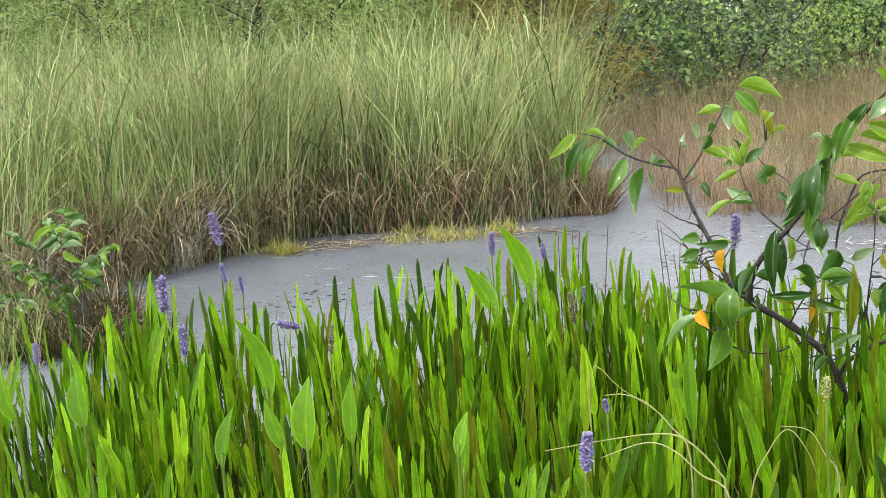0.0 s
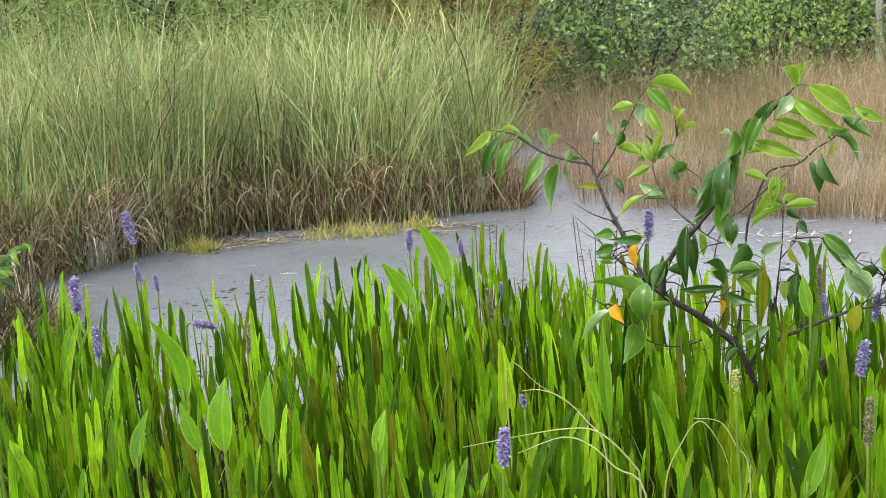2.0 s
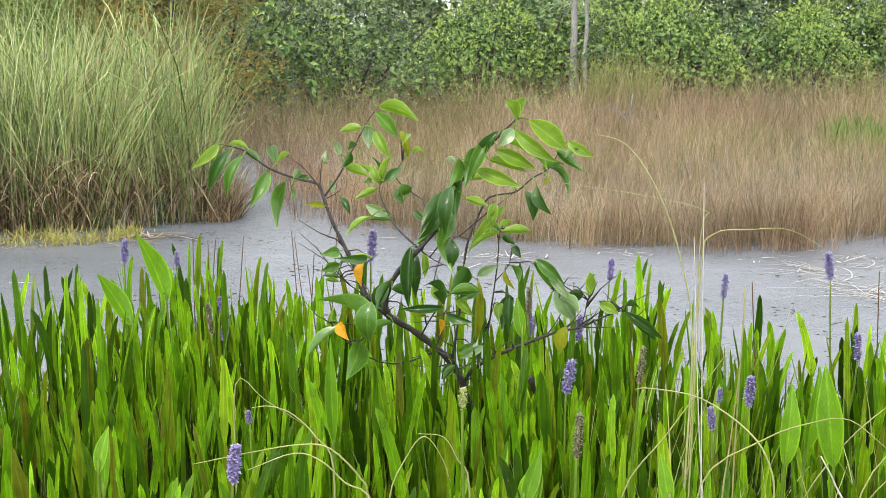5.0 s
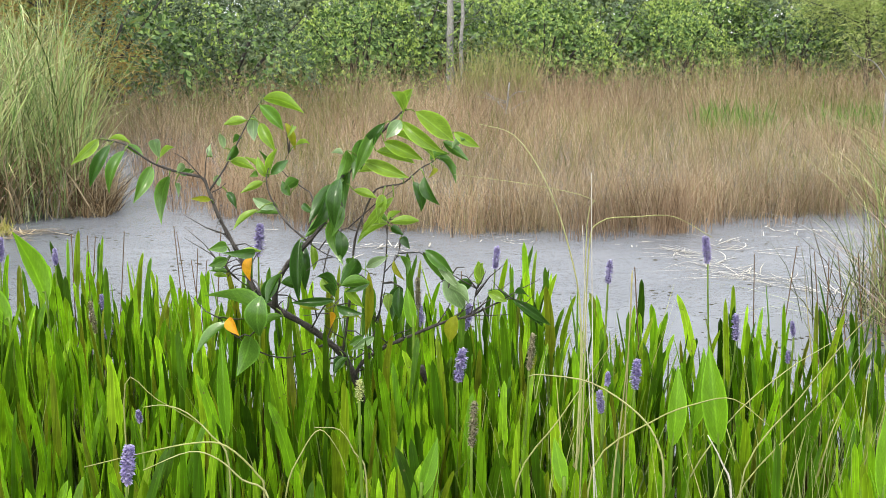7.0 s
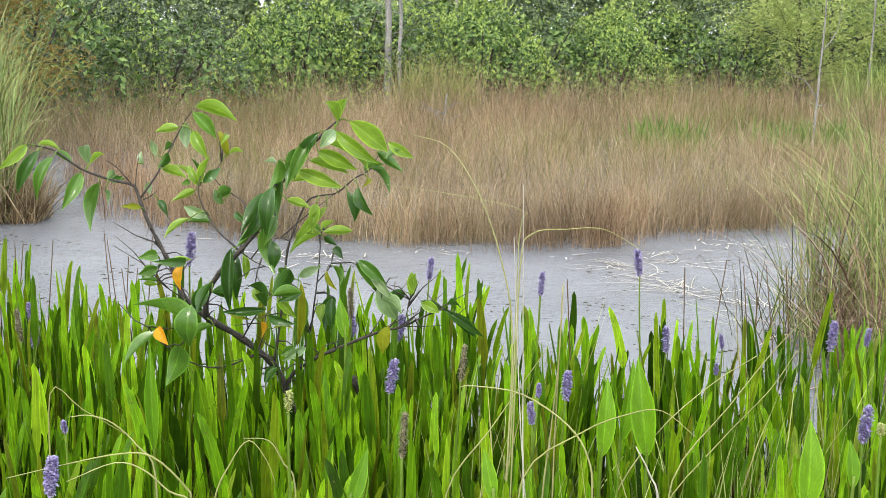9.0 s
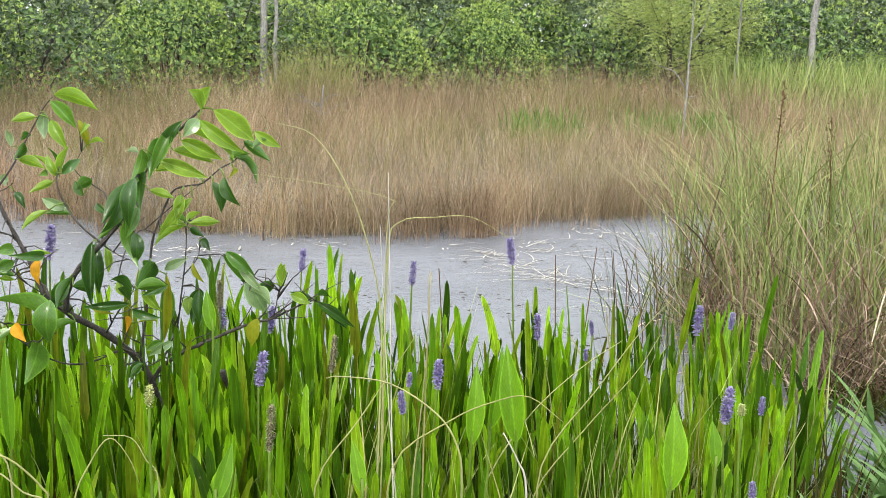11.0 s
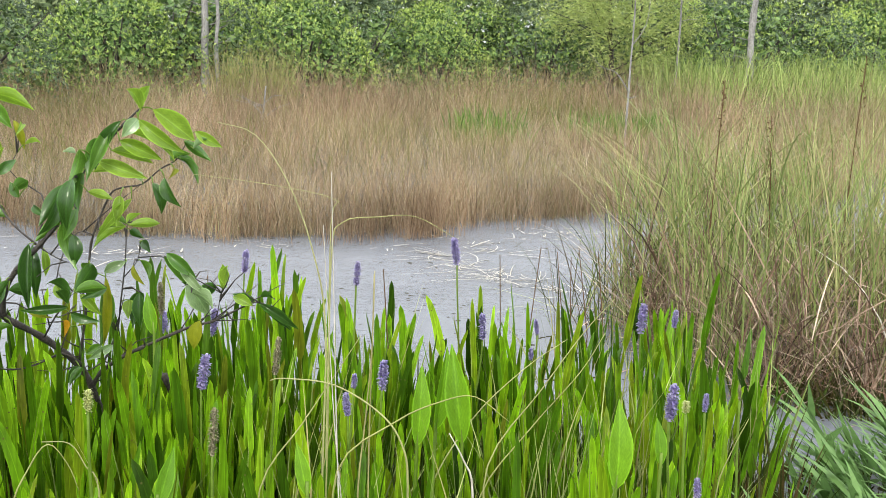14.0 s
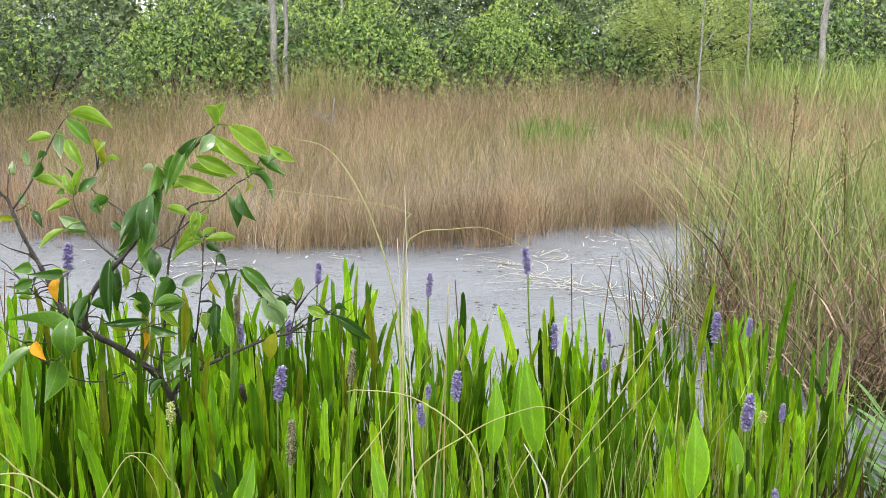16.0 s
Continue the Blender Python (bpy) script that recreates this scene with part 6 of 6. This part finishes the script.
def cane(x, y, h, az, seed):
    """A leafy cane: a thin stem with long pointed leaves set alternately."""
    rs3 = np.random.RandomState(seed)
    t = thing("maidencane", "leafy pale green grass with long pointed leaves", "grass", "leafy grass at the bed's end", at=(x, y, -0.05))
    lean = rs3.uniform(0.3, 0.7)
    pts = [(0, 0, 0), (math.cos(az) * h * lean * 0.3, math.sin(az) * h * lean * 0.3, h * 0.5), (math.cos(az) * h * lean, math.sin(az) * h * lean, h)]
    bm = bmesh.new()
    line = smooth_line(pts, 4)
    tube(bm, line, [0.004 - 0.0003 * i for i in range(len(line))], 5)
    part("stem", bm, M_CANE, t)
    k = 9
    for i in range(k):
        p = line[min(len(line) - 1, int((0.25 + 0.75 * i / k) * len(line)))]
        r = np.array([tuple(p)])
        a = az + (0.7 if i % 2 else -0.7) + rs3.uniform(-0.5, 0.5)
        part_me("leaf", blades("leaf", M_CANE, r, np.array([rs3.uniform(0.15, 0.26)]), np.array([a]), np.array([rs3.uniform(0.5, 1.2)]), np.array([rs3.uniform(0.0, 0.6)]), np.array([rs3.uniform(0.020, 0.034)]), 6, twist=np.array([a + 1.57 + rs3.uniform(-0.5, 0.5)]), full=0.3), t)


np.random.seed(5)
# dark filler that darkens the water as the canes' shadow would
grass_patch("cane_litter", "dark filler stalks added for the shadow under leafy grass", [(1.75, 2.3), (2.4, 2.2), (3.1, 3.0), (3.1, 3.9), (2.3, 3.7)], 700, 0.06, 0.20, 0.006, M_PICKOLD, 0.7, 1.2, 0.08, "litter")
for i in range(120):
    a = random.Random(500 + i)
    cy = a.uniform(2.35, 3.6)
    cane(cy * a.uniform(0.67, 0.92), cy, a.uniform(0.14, 0.34), a.uniform(2.5, 3.7), 500 + i)


# ---- left shore: shrub on a dead tussock ----
def tussock():
    np.random.seed(31)
    t = thing("dead_tussock", "matted brown dead grass tussock at the shore", "grass", kind="stuff", at=(-4.1, 5.2, 0))
    poly = [(-4.9, 5.4), (-4.2, 4.75), (-3.75, 4.95), (-3.75, 5.4), (-4.3, 6.0), (-5.0, 6.0)]
    n = 1100
    r = scatter(poly, n, 0.06, -0.05)
    keep_world(part_me("dead_blades", blades("dead_blades", M_THATCH, r, U(0.15, 0.5, n), U(0, 6.28, n), U(0.1, 0.9, n), U(0.4, 2.4, n), U(0.003, 0.007, n), 5), t, kind="stuff"))
    n = 3600
    r = scatter(poly, n, 0.06, -0.05)
    keep_world(part_me("wet_stalks", blades("wet_stalks", M_PICKOLD, r, U(0.1, 0.42, n), U(0, 6.28, n), U(0.1, 0.9, n), U(0.2, 2.0, n), U(0.004, 0.009, n), 4), t, kind="stuff"))
    n = 260
    r = scatter([(-4.6, 4.9), (-4.1, 4.6), (-3.9, 4.8), (-4.3, 5.3)], n, 0.05, -0.05)
    keep_world(part_me("green_blades", blades("green_blades", M_SAW, r, U(0.2, 0.5, n), U(0, 6.28, n), U(0, 0.3, n), U(0, 0.8, n), U(0.004, 0.008, n), 5), t, kind="stuff"))


tussock()
bush_left = thing("broadleaf_shrub", "small broad-leaved shrub on a dead grass tussock", "shrub", at=(-3.95, 5.1, 0))
rb = random.Random(17)
for k in range(15):
    ex, ey, ez = -3.95 + rb.uniform(-0.85, 0.40), 5.05 + rb.uniform(-0.35, 0.35), rb.uniform(0.30, 0.74)
    mid = (-3.95 + (ex + 3.95) * 0.45, 5.1 + (ey - 5.1) * 0.5, ez * 0.75)
    limb([(-3.95 + rb.uniform(-0.05, 0.05), 5.1, -0.1), (-3.95 + (ex + 3.95) * 0.12, 5.1, ez * 0.35), mid, (ex, ey, ez)], 0.007, 0.002, bush_left)
    for j in range(10):
        f = 0.2 + 0.8 * j / 9
        bx, by, bz = mid[0] + (ex - mid[0]) * f, mid[1] + (ey - mid[1]) * f, mid[2] + (ez - mid[2]) * f
        a = rb.uniform(0, 6.28)
        ln = rb.uniform(0.06, 0.125)
        leaf((bx, by, bz), (bx + ln * math.cos(a), by + ln * 0.7 * math.sin(a), bz + ln * rb.uniform(-0.9, 0.35)), ln * rb.uniform(0.36, 0.48), rb.choice("aaapyp" if k % 3 else "aayyp"), bush_left)


# ---- floating matter ----
def flat_straw(name, label, poly, n, l0, l1, w, mat, lift=0.012, az=None, clump=0.12):
    root = thing(name, label, "debris", kind="stuff")
    r = scatter(poly, n, clump, lift)
    part_me("straw", blades("straw", mat, r, U(l0, l1, n), U(0, 6.28, n) if az is None else U(az[0], az[1], n), U(1.50, 1.57, n), U(-0.1, 0.1, n), U(0.6, 1.4, n) * w, 3, twist=U(0, 3.14, n)), root, kind="stuff")


def floating_strands(label, spots, n, l0, l1, w, mat, turn, spread):
    """Long limp strands lying curved on the water."""
    root = thing("floating_straw", label, "debris", kind="stuff")
    v, q, t = blade_arrays(np.zeros((n, 3)), U(l0, l1, n), np.zeros(n), U(-0.6, 0.6, n), np.random.normal(0, 1.0, n), U(0.6, 1.4, n) * w, 7, twist=np.full(n, 0.0))
    v = v.reshape(n, -1, 3)
    a = turn + np.random.normal(0, spread, n)
    c = np.asarray(spots)[np.random.randint(0, len(spots), n)] + np.random.normal(0, 0.07, (n, 2))
    x = c[:, :1] + v[..., 0] * np.cos(a)[:, None] - v[..., 2] * np.sin(a)[:, None]
    y = c[:, 1:] + v[..., 0] * np.sin(a)[:, None] + v[..., 2] * np.cos(a)[:, None]
    flat = np.stack([x, y, np.broadcast_to(U(0.004, 0.016, n)[:, None], x.shape)], -1)
    part_me("strands", mesh_np("strands", flat.reshape(-1, 3), q, t, mat), root, kind="stuff")


np.random.seed(61)
floating_strands("bleached dead grass strands floating on the water", [(2.15, 7.9), (2.2, 7.5), (2.3, 7.2), (2.45, 7.0), (2.6, 6.7)], 80, 0.15, 0.6, 0.006, M_PALE, 0.5, 0.7)
floating_strands("bleached dead grass strands floating on the water", [(2.4, 8.2), (2.5, 8.0)], 9, 0.2, 0.5, 0.008, M_PALE, -1.0, 0.4)
flat_straw("floating_straw", "bleached dead grass floating on the water", [(-0.4, 7.9), (0.4, 7.9), (0.4, 8.2), (-0.4, 8.3)], 26, 0.1, 0.3, 0.012, M_PALE)
flat_straw("floating_straw", "scattered pale straw bits along the grass edge", [(-1.5, 8.6), (0.5, 8.1), (2.5, 8.3), (5, 9.2), (5, 9.7), (2.5, 9.0), (0.5, 8.6), (-1.5, 9.2)], 120, 0.03, 0.16, 0.012, M_PALE)
flat_straw("floating_straw", "brown dead straw floating along the reeds", [(-2.5, 9.0), (-3.6, 8.5), (-4.2, 8.2), (-4.4, 7.6), (-4.2, 7.5), (-3.9, 8.0), (-3.2, 8.25), (-2.4, 8.7)], 260, 0.08, 0.4, 0.012, M_DEAD)
flat_straw("floating_straw", "scattered pale straw bits on the water", [(-4.2, 7.2), (-3.2, 6.5), (-2.6, 6.9), (-3.6, 7.6)], 7, 0.08, 0.25, 0.010, M_PALE, 0.012, (-0.4, 0.4))
moss = thing("floating_moss", "yellow-green floating moss along the reeds", "moss", kind="stuff")
for poly, n in (([(-3.65, 8.2), (-3.1, 8.2), (-2.7, 8.6), (-2.75, 8.95), (-3.6, 8.6)], 900), ([(-4.5, 7.75), (-4.15, 7.7), (-4.1, 7.95), (-4.45, 8.05)], 500)):
    r = scatter(poly, n, 0.05, 0.0)
    part_me("tufts", blades("tufts", M_SCUM, r, U(0.03, 0.18, n) * U(0.4, 1, n), U(0, 6.28, n), U(0.1, 1.2, n), U(0, 1.0, n), U(0.004, 0.01, n), 3), moss, kind="stuff")
